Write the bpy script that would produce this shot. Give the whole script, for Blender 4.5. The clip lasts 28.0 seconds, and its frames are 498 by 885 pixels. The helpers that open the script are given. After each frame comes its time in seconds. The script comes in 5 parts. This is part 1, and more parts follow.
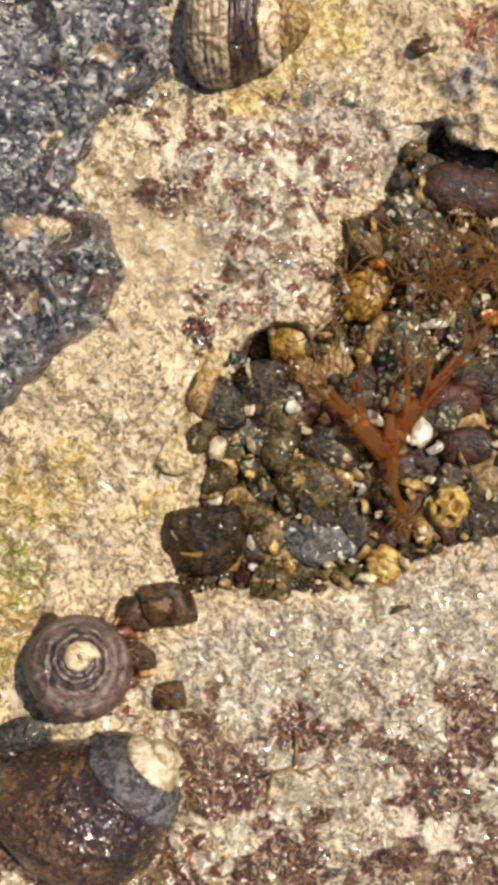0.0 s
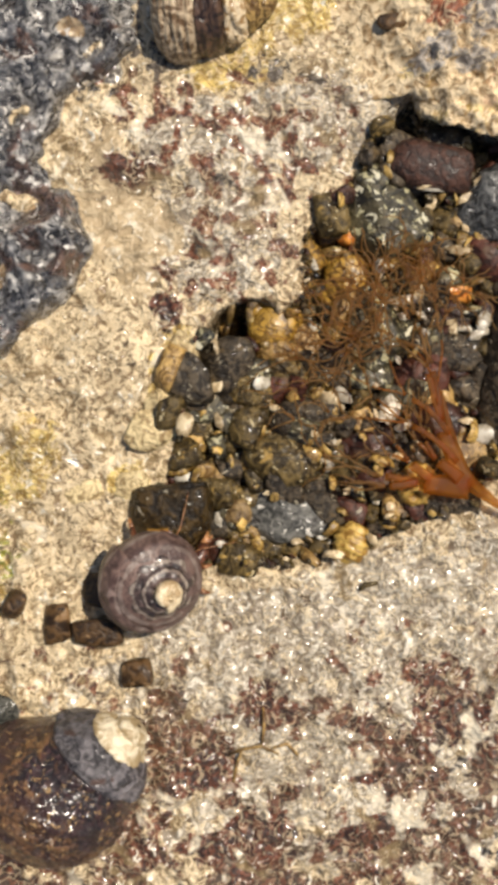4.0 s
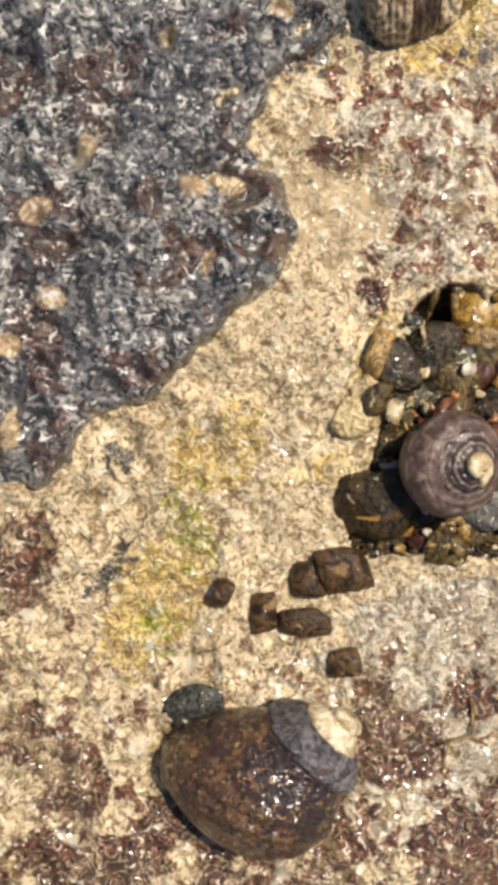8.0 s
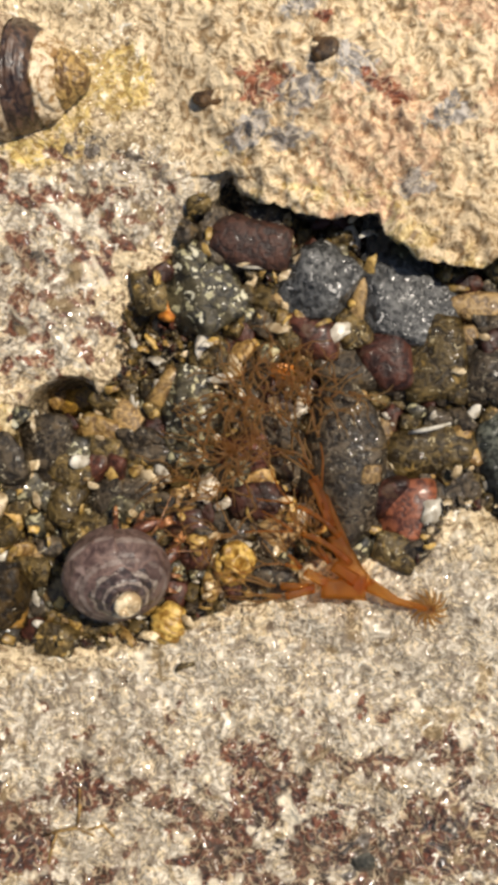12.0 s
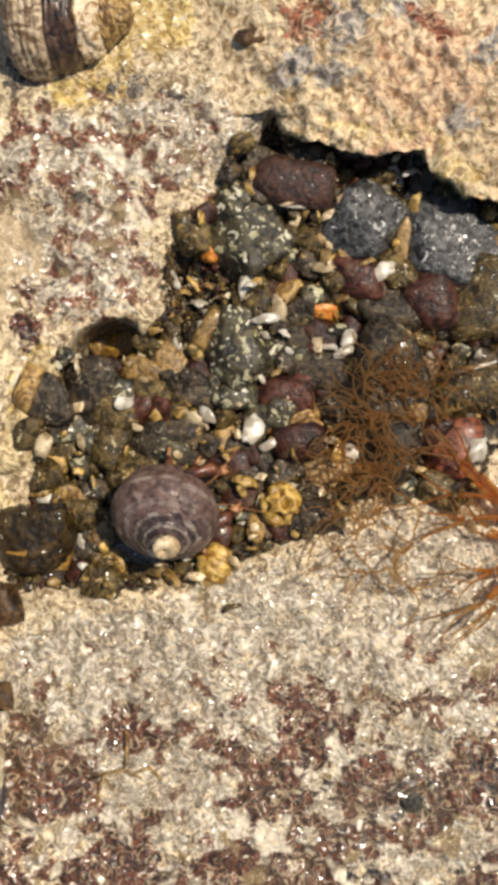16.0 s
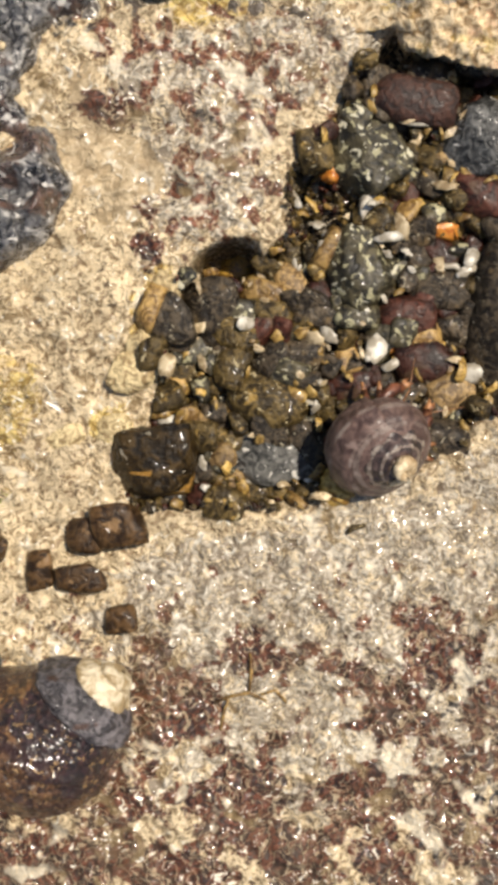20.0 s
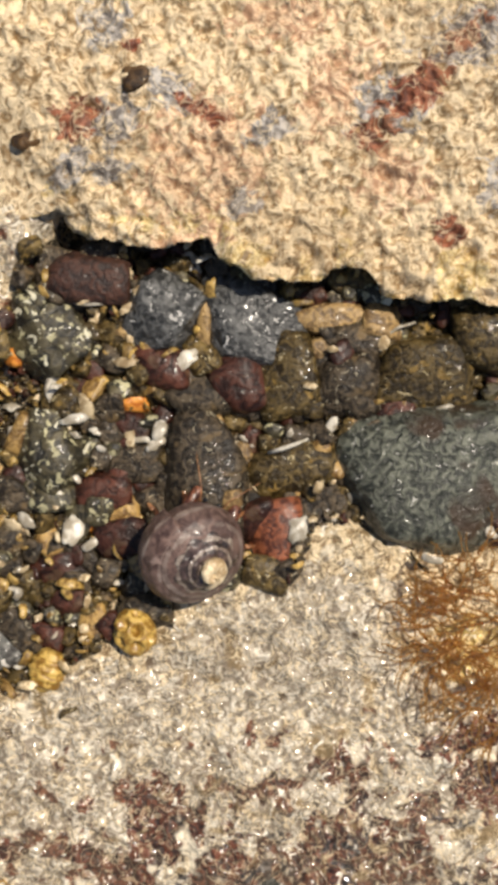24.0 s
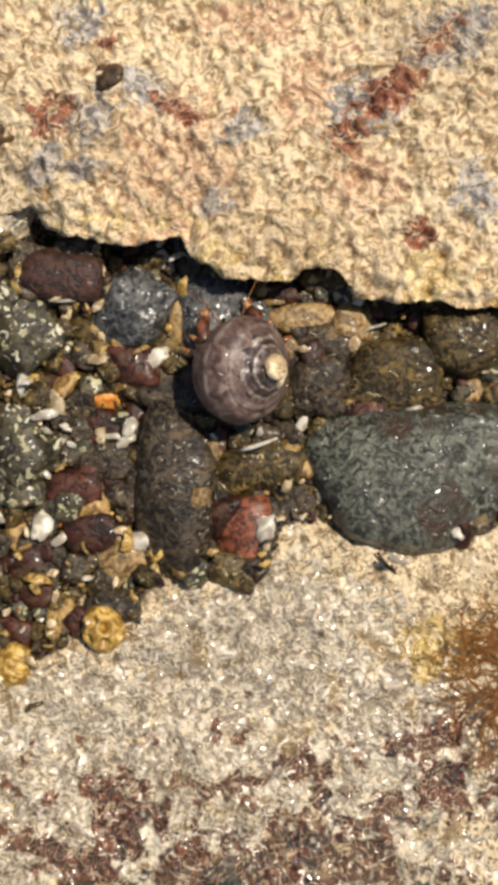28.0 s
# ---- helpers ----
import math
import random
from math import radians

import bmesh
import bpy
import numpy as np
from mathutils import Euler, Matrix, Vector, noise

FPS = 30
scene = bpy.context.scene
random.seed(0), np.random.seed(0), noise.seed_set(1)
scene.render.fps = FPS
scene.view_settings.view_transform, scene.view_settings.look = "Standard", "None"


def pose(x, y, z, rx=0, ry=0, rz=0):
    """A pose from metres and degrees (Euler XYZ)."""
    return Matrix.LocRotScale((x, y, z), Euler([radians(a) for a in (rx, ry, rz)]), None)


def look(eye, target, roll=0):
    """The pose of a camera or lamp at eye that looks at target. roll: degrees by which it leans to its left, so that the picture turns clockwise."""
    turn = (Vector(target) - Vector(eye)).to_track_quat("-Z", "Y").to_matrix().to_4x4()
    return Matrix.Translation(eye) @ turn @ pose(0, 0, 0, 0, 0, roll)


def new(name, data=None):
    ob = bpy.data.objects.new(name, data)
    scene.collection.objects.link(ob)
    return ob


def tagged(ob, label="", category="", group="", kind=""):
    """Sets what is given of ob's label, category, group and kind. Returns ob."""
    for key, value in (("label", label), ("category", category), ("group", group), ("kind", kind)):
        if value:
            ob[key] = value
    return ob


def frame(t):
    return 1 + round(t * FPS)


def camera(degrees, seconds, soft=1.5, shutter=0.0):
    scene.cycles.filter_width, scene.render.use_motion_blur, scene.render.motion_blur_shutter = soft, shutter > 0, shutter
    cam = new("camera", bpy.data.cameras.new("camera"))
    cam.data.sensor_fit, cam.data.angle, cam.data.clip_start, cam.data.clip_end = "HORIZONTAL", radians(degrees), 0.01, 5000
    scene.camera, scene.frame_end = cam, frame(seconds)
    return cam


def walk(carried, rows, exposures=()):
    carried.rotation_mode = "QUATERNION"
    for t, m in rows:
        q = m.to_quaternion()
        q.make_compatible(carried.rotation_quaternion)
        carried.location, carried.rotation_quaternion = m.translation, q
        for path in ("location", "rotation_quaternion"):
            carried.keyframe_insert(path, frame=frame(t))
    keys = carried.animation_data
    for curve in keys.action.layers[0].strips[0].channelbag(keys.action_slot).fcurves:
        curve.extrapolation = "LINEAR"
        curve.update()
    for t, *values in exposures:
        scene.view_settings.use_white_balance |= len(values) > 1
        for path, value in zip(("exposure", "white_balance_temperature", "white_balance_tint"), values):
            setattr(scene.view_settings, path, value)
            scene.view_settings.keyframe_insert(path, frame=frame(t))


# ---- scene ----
cam = camera(28.0, 28.0, soft=5.2)
# seconds, eye x, y and height in millimetres over the reef, turn in degrees
PATH = [
    (0, 0, 0, 176.87, 0),
    (0.5, -2.1, -2.62, 176.46, -0.11),
    (1, -4.8, -2.75, 176.36, -0.27),
    (1.5, -4.64, -3.86, 176.14, -0.14),
    (2, -3.76, -3.85, 175.84, -0.14),
    (2.5, -3.81, -2.61, 176.32, -0.21),
    (3, -1.06, -3.92, 175.97, -0.13),
    (3.5, 4.55, -4.14, 176.42, 0.03),
    (5.5, 6.59, -4.47, 176.44, -0.03),
    (6, 2.28, -6.06, 176.16, -0.11),
    (6.5, -4.88, -4.59, 174.27, -0.13),
    (7, -8.9, -5.57, 173.98, -0.22),
    (7.5, -24.35, -4.56, 173.03, -0.06),
    (8, -30.52, -6.47, 174.04, 0.02),
    (8.5, -24.87, -5.05, 174.32, -0.08),
    (9, -11.2, -5.19, 173.6, -0.13),
    (9.5, 1.26, -4.59, 176.11, 0.09),
    (10, 14.03, 3.42, 176.23, 0.16),
    (10.5, 25.52, 8.64, 175.3, 0.22),
    (11, 30.03, 9.99, 175.42, 0.13),
    (11.5, 35.21, 8.81, 175.27, 0.17),
    (12, 37.8, 9.81, 174.97, 0.17),
    (12.5, 37.69, 9.27, 175.01, 0.13),
    (13, 34.73, 4.97, 174.28, 0.01),
    (13.5, 31.01, 1.42, 174.21, -0.14),
    (15.5, 31.7, -2.19, 175.12, -0.09),
    (16, 29.93, -0.62, 174.38, -0.24),
    (16.5, 28.01, -1.2, 174.03, -0.31),
    (17, 26.58, -2.49, 174.15, -0.24),
    (17.5, 23.69, -2.92, 173.15, -0.36),
    (18, 22.88, -3.74, 173, -0.33),
    (18.5, 22.95, -4.74, 172.66, -0.39),
    (19, 19.09, -5.6, 172.77, -0.46),
    (19.5, 12.31, -10.62, 172.38, -0.48),
    (20, 8.39, -14.35, 173.09, -0.56),
    (20.5, 13.58, -14.77, 173.13, -0.34),
    (21, 29.3, -13.24, 174.66, 0.38),
    (21.5, 44.36, -5.2, 174.86, -0.57),
    (22, 61.12, 6.52, 175.02, -1.92),
    (22.5, 70.69, 14.55, 174.94, -3.72),
    (24.5, 61.39, 12.72, 173.24, -6.08),
    (25, 63.29, 10.72, 173.44, -5.97),
    (25.5, 64.31, 9.58, 173.18, -5.63),
    (26, 66.61, 7.87, 173.39, -5.33),
    (26.5, 68.77, 6.68, 173.97, -5.12),
    (27, 68.5, 8.45, 174.47, -5.05),
    (27.5, 69.18, 10.41, 174.41, -5.15),
    (28, 68.1, 12.99, 174.2, -5.18),
]
walk(cam, [(t, pose(0.001 * x, 0.001 * y, 0.001 * z, 0, 0, turn)) for t, x, y, z, turn in PATH])

# ---- light ----
SUN_AZ, SUN_EL = 56.0, 61.0          # degrees: the way to the sun, from +y towards +x, and its height
world = bpy.data.worlds.new("sky")
scene.world = world
world.use_nodes = True
sky = world.node_tree.nodes.new("ShaderNodeTexSky")
sky.sky_type, sky.sun_disc = "NISHITA", False
sky.sun_elevation, sky.sun_rotation = radians(SUN_EL), radians(SUN_AZ)
background = world.node_tree.nodes["Background"]
background.inputs["Strength"].default_value = 0.08
world.node_tree.links.new(sky.outputs["Color"], background.inputs["Color"])
sun = new("sun", bpy.data.lights.new("sun", "SUN"))
sun.data.energy, sun.data.angle, sun.data.color = 4.85, radians(0.53), (1.0, 0.90, 0.76)
away = Vector((math.sin(radians(SUN_AZ)) * math.cos(radians(SUN_EL)), math.cos(radians(SUN_AZ)) * math.cos(radians(SUN_EL)), math.sin(radians(SUN_EL))))
sun.matrix_world = look(away * 3.0, (0, 0, 0))

MM = 0.001


# ---- numbers: noise and masks ----
def lattice(ix, iy, seed):
    h = (ix.astype(np.int64) * 374761393 + iy.astype(np.int64) * 668265263 + seed * 144665) & 0x7FFFFFFF
    h = ((h ^ (h >> 13)) * 1274126177) & 0x7FFFFFFF
    return ((h ^ (h >> 16)) & 0xFFFF) / 65535.0


def vnoise(x, y, seed=0):
    """Smooth noise from -1 to 1, of one cell per unit."""
    x0, y0 = np.floor(x), np.floor(y)
    fx, fy = x - x0, y - y0
    ux, uy = fx * fx * (3 - 2 * fx), fy * fy * (3 - 2 * fy)
    total = 0
    for dx in (0, 1):
        for dy in (0, 1):
            ang = lattice(x0 + dx, y0 + dy, seed) * 2 * np.pi
            dot = np.cos(ang) * (fx - dx) + np.sin(ang) * (fy - dy)
            total = total + dot * (ux if dx else 1 - ux) * (uy if dy else 1 - uy)
    return total * 1.5


def fbm(x, y, size, octaves=3, seed=0, gain=0.5):
    total, a = 0, 1.0
    for i in range(octaves):
        total = total + a * vnoise(x / size + 17.3 * i, y / size - 9.1 * i, seed + i)
        size, a = size / 2.03, a * gain
    return total


def cells(x, y, size, seed=0):
    """Distance to the nearest of scattered points, one to a cell, in cells."""
    x, y = x / size, y / size
    x0, y0 = np.floor(x), np.floor(y)
    best = np.full(x.shape, 9.0)
    for dx in (-1, 0, 1):
        for dy in (-1, 0, 1):
            px = x0 + dx + 0.1 + 0.8 * lattice(x0 + dx, y0 + dy, seed)
            py = y0 + dy + 0.1 + 0.8 * lattice(x0 + dx, y0 + dy, seed + 77)
            best = np.minimum(best, (x - px) ** 2 + (y - py) ** 2)
    return np.sqrt(best)


def step(lo, hi, v):
    k = np.clip((v - lo) / (hi - lo), 0, 1)
    return k * k * (3 - 2 * k)


def inside(poly, x, y):
    """Distance to a polygon's outline: plus inside, minus outside."""
    best, odd = np.full(x.shape, 1e9), np.zeros(x.shape, bool)
    for (ax, ay), (bx, by) in zip(poly, poly[1:] + poly[:1]):
        ex, ey = bx - ax, by - ay
        k = np.clip(((x - ax) * ex + (y - ay) * ey) / (ex * ex + ey * ey + 1e-9), 0, 1)
        best = np.minimum(best, (x - ax - k * ex) ** 2 + (y - ay - k * ey) ** 2)
        if ay != by:
            odd ^= ((ay > y) != (by > y)) & (x < ex * (y - ay) / ey + ax)
    return np.where(odd, 1, -1) * np.sqrt(best)


def blobs(rows, x, y):
    """Soft spots: 1 in the middle of each, 0 at its rim."""
    best = np.zeros(x.shape)
    for bx, by, rx, ry, turn in rows:
        c, s = math.cos(radians(turn)), math.sin(radians(turn))
        u, v = ((x - bx) * c + (y - by) * s) / rx, (-(x - bx) * s + (y - by) * c) / ry
        best = np.maximum(best, 1 - np.sqrt(u * u + v * v) * 0.75)
    return np.clip(best, 0, 1)


# ---- materials ----
def link(nt, a, b):
    nt.links.new(a, b)


def node(nt, kind, **sockets):
    n = nt.nodes.new(kind)
    for key, value in sockets.items():
        n.inputs[key.replace("_", " ")].default_value = value
    return n


def mixed(nt, fac, a, b):
    """A mix of two colours; each a socket or a colour."""
    n = nt.nodes.new("ShaderNodeMix")
    n.data_type = "RGBA"
    for socket, value in ((n.inputs[0], fac), (n.inputs[6], a), (n.inputs[7], b)):
        if isinstance(value, bpy.types.NodeSocket):
            link(nt, value, socket)
        else:
            socket.default_value = value if isinstance(value, float) else (*value, 1)
    return n.outputs[2]


def ramped(nt, value, lo, hi):
    n = nt.nodes.new("ShaderNodeMapRange")
    n.interpolation_type = "SMOOTHSTEP"
    n.inputs["From Min"].default_value, n.inputs["From Max"].default_value = lo, hi
    link(nt, value, n.inputs["Value"])
    return n.outputs["Result"]


def maths(nt, op, a, b):
    n = nt.nodes.new("ShaderNodeMath")
    n.operation = op
    for socket, value in zip(n.inputs, (a, b)):
        if isinstance(value, bpy.types.NodeSocket):
            link(nt, value, socket)
        else:
            socket.default_value = value
    return n.outputs[0]


def grain(nt, where, per_mm, detail=3.0, twist=0.0, rough=0.55):
    n = node(nt, "ShaderNodeTexNoise", Scale=per_mm * 1000, Detail=detail, Roughness=rough, Distortion=twist)
    link(nt, where, n.inputs["Vector"])
    return n.outputs["Fac"]


def surface(name, dark, light, per_mm=0.8, twist=1.2, rough=0.6, coat=0.3, relief=0.25, lo=0.38, hi=0.62, spots=(), masks=(), vary=0.0, metal=0.0, flecks=None, curl=0.0, spec=0.5, wet=(), calm=None, film=0.9, gloss=0.13):
    """A mineral or shell surface: two colours in a curled grain, spots (colour, cells per mm, low, high), masks read from the mesh
    (attribute, dark, light, cells per mm, reach), relief in millimetres, and a film of water."""
    m = bpy.data.materials.new(name)
    m.use_nodes = True
    nt = m.node_tree
    bsdf = nt.nodes["Principled BSDF"]
    where = nt.nodes.new("ShaderNodeTexCoord").outputs["Object"]
    info = nt.nodes.new("ShaderNodeObjectInfo")
    shift = nt.nodes.new("ShaderNodeVectorMath")
    shift.operation = "ADD"
    link(nt, where, shift.inputs[0])
    link(nt, info.outputs["Random"], shift.inputs[1])
    where = shift.outputs[0]
    fine = grain(nt, where, per_mm, 4.0, twist)
    broad = grain(nt, where, per_mm * 0.13, 3.0, 0.6)
    colour = mixed(nt, ramped(nt, fine, lo, hi), dark, light)
    soaked, still, calm = None, None, calm or {}
    for attr, mdark, mlight, cells, reach in masks:
        a = node(nt, "ShaderNodeAttribute")
        a.attribute_name = attr
        own = mixed(nt, ramped(nt, fine, lo + 0.02, hi + 0.06), mdark, mlight)
        edge = grain(nt, where, cells, 4.0, 0.8)
        level = maths(nt, "ADD", a.outputs["Fac"], maths(nt, "MULTIPLY", maths(nt, "SUBTRACT", edge, 0.5), reach))
        level = ramped(nt, level, 0.44, 0.56)
        colour = mixed(nt, level, colour, own)
        if attr in wet:
            soaked = maths(nt, "MAXIMUM", soaked, level) if soaked else level
        if attr in calm:
            quiet = maths(nt, "SUBTRACT", 1.0, maths(nt, "MULTIPLY", level, calm[attr]))
            still = maths(nt, "MULTIPLY", still, quiet) if still else quiet
    for sc, cells, slo, shi in spots:
        colour = mixed(nt, ramped(nt, grain(nt, where, cells, 2.0, 0.5), slo, shi), colour, sc)
    colour = mixed(nt, maths(nt, "MULTIPLY", ramped(nt, broad, 0.62, 0.36), 0.35), colour, tuple(c * 0.55 for c in dark))
    if curl:
        thread = maths(nt, "ABSOLUTE", maths(nt, "SUBTRACT", grain(nt, where, per_mm * 0.8, 1.5, 1.1), 0.5), 0.0)
        thread = maths(nt, "MULTIPLY", ramped(nt, thread, 0.045, 0.008), curl)
        if still:
            thread = maths(nt, "MULTIPLY", thread, still)
        colour = mixed(nt, thread, colour, tuple(min(1.0, c * 1.12) for c in light))
        fine = maths(nt, "ADD", fine, maths(nt, "MULTIPLY", thread, 0.45))
    if flecks:
        colour = mixed(nt, ramped(nt, grain(nt, where, flecks[1], 1.5, 1.3), flecks[2], flecks[2] + 0.05), colour, flecks[0])
    if vary:
        hsv = nt.nodes.new("ShaderNodeHueSaturation")
        link(nt, colour, hsv.inputs["Color"])
        link(nt, maths(nt, "ADD", maths(nt, "MULTIPLY", info.outputs["Random"], 2 * vary), 1 - vary), hsv.inputs["Value"])
        colour = hsv.outputs["Color"]
    link(nt, colour, bsdf.inputs["Base Color"])
    bump = node(nt, "ShaderNodeBump", Strength=0.85, Distance=relief * MM)
    link(nt, fine, bump.inputs["Height"])
    bump2 = node(nt, "ShaderNodeBump", Strength=0.7, Distance=relief * MM * 0.5)
    link(nt, grain(nt, where, per_mm * 2.7, 2.0, 0.8), bump2.inputs["Height"])
    link(nt, bump.outputs[0], bump2.inputs["Normal"])
    link(nt, bump2.outputs[0], bsdf.inputs["Normal"])
    ripple = node(nt, "ShaderNodeBump", Strength=1.0, Distance=film * MM)
    link(nt, grain(nt, where, 0.42, 1.0, 0.6), ripple.inputs["Height"])
    link(nt, ripple.outputs[0], bsdf.inputs["Coat Normal"])
    r = nt.nodes.new("ShaderNodeMapRange")
    r.inputs["To Min"].default_value, r.inputs["To Max"].default_value = rough - 0.15, rough + 0.15
    link(nt, fine, r.inputs["Value"])
    link(nt, r.outputs[0], bsdf.inputs["Roughness"])
    bsdf.inputs["Coat Weight"].default_value, bsdf.inputs["Coat Roughness"].default_value, bsdf.inputs["Coat IOR"].default_value = coat, gloss, 1.33
    if soaked:
        link(nt, maths(nt, "ADD", maths(nt, "MULTIPLY", soaked, 1.0 - coat), coat), bsdf.inputs["Coat Weight"])
        bsdf.inputs["Coat Roughness"].default_value = gloss * 0.85
    bsdf.inputs["Metallic"].default_value, bsdf.inputs["Specular IOR Level"].default_value = metal, spec
    return m


CREAM, SHADE = (0.80, 0.64, 0.40), (0.25, 0.165, 0.08)
REEF = surface("reef_rock", SHADE, CREAM, 0.50, 1.7, 0.5, 0.35, 0.9, 0.40, 0.54, masks=(
    ("grey", (0.26, 0.205, 0.14), (0.74, 0.65, 0.50), 0.36, 1.4),
    ("ochre", (0.34, 0.21, 0.045), (0.82, 0.62, 0.22), 0.26, 1.3),
    ("clean", (0.50, 0.37, 0.21), (0.70, 0.55, 0.34), 0.3, 0.25),
    ("green", (0.16, 0.17, 0.008), (0.44, 0.42, 0.05), 0.5, 1.5),
    ("rust", (0.065, 0.021, 0.009), (0.25, 0.09, 0.04), 0.27, 1.3),
    ("maroon", (0.026, 0.009, 0.004), (0.175, 0.056, 0.024), 0.26, 1.3),
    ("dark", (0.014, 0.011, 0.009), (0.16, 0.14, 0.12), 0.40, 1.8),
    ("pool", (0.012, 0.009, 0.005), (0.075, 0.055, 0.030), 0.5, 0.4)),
    # the pale flecks are partly bright grains, partly painted glints
    spots=(((0.11, 0.072, 0.038), 0.34, 0.65, 0.71), ((0.27, 0.185, 0.085), 0.15, 0.60, 0.68), ((0.80, 0.70, 0.52), 0.13, 0.63, 0.70)), flecks=((0.86, 0.79, 0.64), 0.5, 0.65), curl=0.62, wet=("rust", "maroon", "dark", "grey"), calm={"clean": 1.0, "maroon": 0.35, "rust": 0.4, "dark": 0.4})
LEDGE = surface("ledge_rock", (0.31, 0.195, 0.085), (0.79, 0.63, 0.40), 0.36, 1.9, 0.6, 0.1, 0.8, 0.38, 0.57, masks=(
    ("ochre", (0.40, 0.26, 0.075), (0.84, 0.67, 0.335), 0.3, 1.0),
    ("pink", (0.42, 0.235, 0.13), (0.84, 0.60, 0.38), 0.4, 2.0),
    ("grey", (0.17, 0.15, 0.135), (0.52, 0.475, 0.42), 0.36, 1.5),
    ("maroon", (0.10, 0.024, 0.012), (0.36, 0.12, 0.055), 0.36, 1.5)), spots=(((0.22, 0.145, 0.07), 0.3, 0.63, 0.72),), curl=0.45)
# worn patches, flecks and curls: pale mottling plus wet highlights painted as colour
BLACK_ROCK = surface("black_rock", (0.014, 0.013, 0.014), (0.22, 0.212, 0.212), 0.5, 1.3, 0.28, 1.0, 1.1, 0.40, 0.66, masks=(
    ("worn", (0.035, 0.030, 0.028), (0.62, 0.58, 0.52), 0.36, 1.8),
    ("maroon", (0.035, 0.016, 0.010), (0.21, 0.11, 0.07), 0.30, 1.5),
    ("tan", (0.42, 0.27, 0.13), (0.84, 0.66, 0.40), 0.35, 0.3)), flecks=((0.64, 0.60, 0.54), 0.42, 0.62), curl=0.2, wet=("maroon",), film=0.8, spec=0.9, gloss=0.27)

# ---- large forms, in millimetres ----
POOL = [(-6, 12), (0, 18.5), (7, 20.5), (11, 18.3), (15, 22), (15, 32), (20, 38), (25, 44), (26, 50), (34, 58), (46, 56), (62, 52), (78, 46), (115, 40), (140, 34),
        (140, -4), (110, -5.3), (98, -8), (86, -6), (79, -1.5), (72.6, -2), (69, -10.4), (60, -10.6), (49, -9.8), (45.5, -15), (32.5, -19.5), (24, -24.5), (12, -26), (1, -26), (-12, -27), (-15, -19), (-8, -8), (-6, 2)]
EDGE = [(27, 56), (34.2, 56), (35.5, 53), (39.8, 50.6), (45.5, 48.1), (53.3, 47.4), (59.3, 47.8), (61, 44.7), (66.5, 40.2), (74.3, 38.5), (82.4, 40.8), (85.2, 39.5),
        (87.8, 35.3), (93.6, 33.8), (99.6, 33.8), (105.3, 31.8), (113.3, 31), (145, 27)]
LEDGE_OUTLINE = EDGE + [(145, 150), (8, 150), (8, 76), (20, 62)]
DARK = [(-11, 79), (-11.5, 71), (-13.5, 65.5), (-19, 60.5), (-25.5, 56), (-29, 50), (-29, 46), (-25.6, 40), (-22, 31.4), (-24.3, 22), (-33, 15.6), (-40, 7.5), (-46.4, 0.8), (-57, -2.1), (-63, -11), (-67, -15), (-110, -14), (-110, 150), (-8, 150)]


RIM_HOLE = (4.4, 17.4, 7.6, 4.2, 18)
SMOOTH_PATCH = [(-25, 40), (-18, 40.6), (-9.6, 39.4), (-7, 36), (-5.6, 33.4), (-6.6, 29.4), (-14, 27.4), (-21, 28.4), (-24, 36)]


def pool_depth(x, y):
    d = inside(POOL, x, y) + 0.9 * fbm(x, y, 5.0, 2, 5)
    deep = 5.2 + 3.4 * np.clip(1.6 * blobs([(13, 23, 13, 10, 30)], x, y), 0, 1)
    return -deep * step(-0.6, 3.4, d)


def ground_height(x, y):
    lump = 1.5 * fbm(x, y, 22, 3, 1) + 1.25 * fbm(x, y, 5.2, 2, 7) - 0.5 * np.abs(fbm(x, y, 3.0, 2, 8))
    fine = 0.42 * fbm(x, y, 1.9, 2, 11)
    lump = lump + step(-16, -34, x) * (3.4 * (0.4 - np.abs(fbm(x * 0.8 + y * 0.5, y * 1.1 - x * 0.5, 10, 2, 13))) + 1.0 * fbm(x, y, 4, 2, 14))
    rise = 2.0 * step(14, 60, y) * (1 - step(-10, 40, x)) + 1.6 * step(-58, -72, y)
    slope = 1.2 * step(-30, -60, x)
    calm = 1 - 0.75 * blobs([(5, -36, 20, 7, 8), (32, -31, 22, 9, 12), (62, -22, 24, 11, 8), (-15, 36.5, 11, 8, 0)], x, y)
    return (lump * 0.7 + rise + slope) + fine * (0.4 + 0.6 * calm) + pool_depth(x, y) - 2.2 * blobs([(-4.5, 29.5, 2.2, 3.2, 20), (-2, 20, 4, 2.2, 30)], x, y) - 11.0 * step(0.32, 0.55, blobs([RIM_HOLE], x, y)) - 6.0 * blobs([(34.5, 53, 5, 4, 0)], x, y)


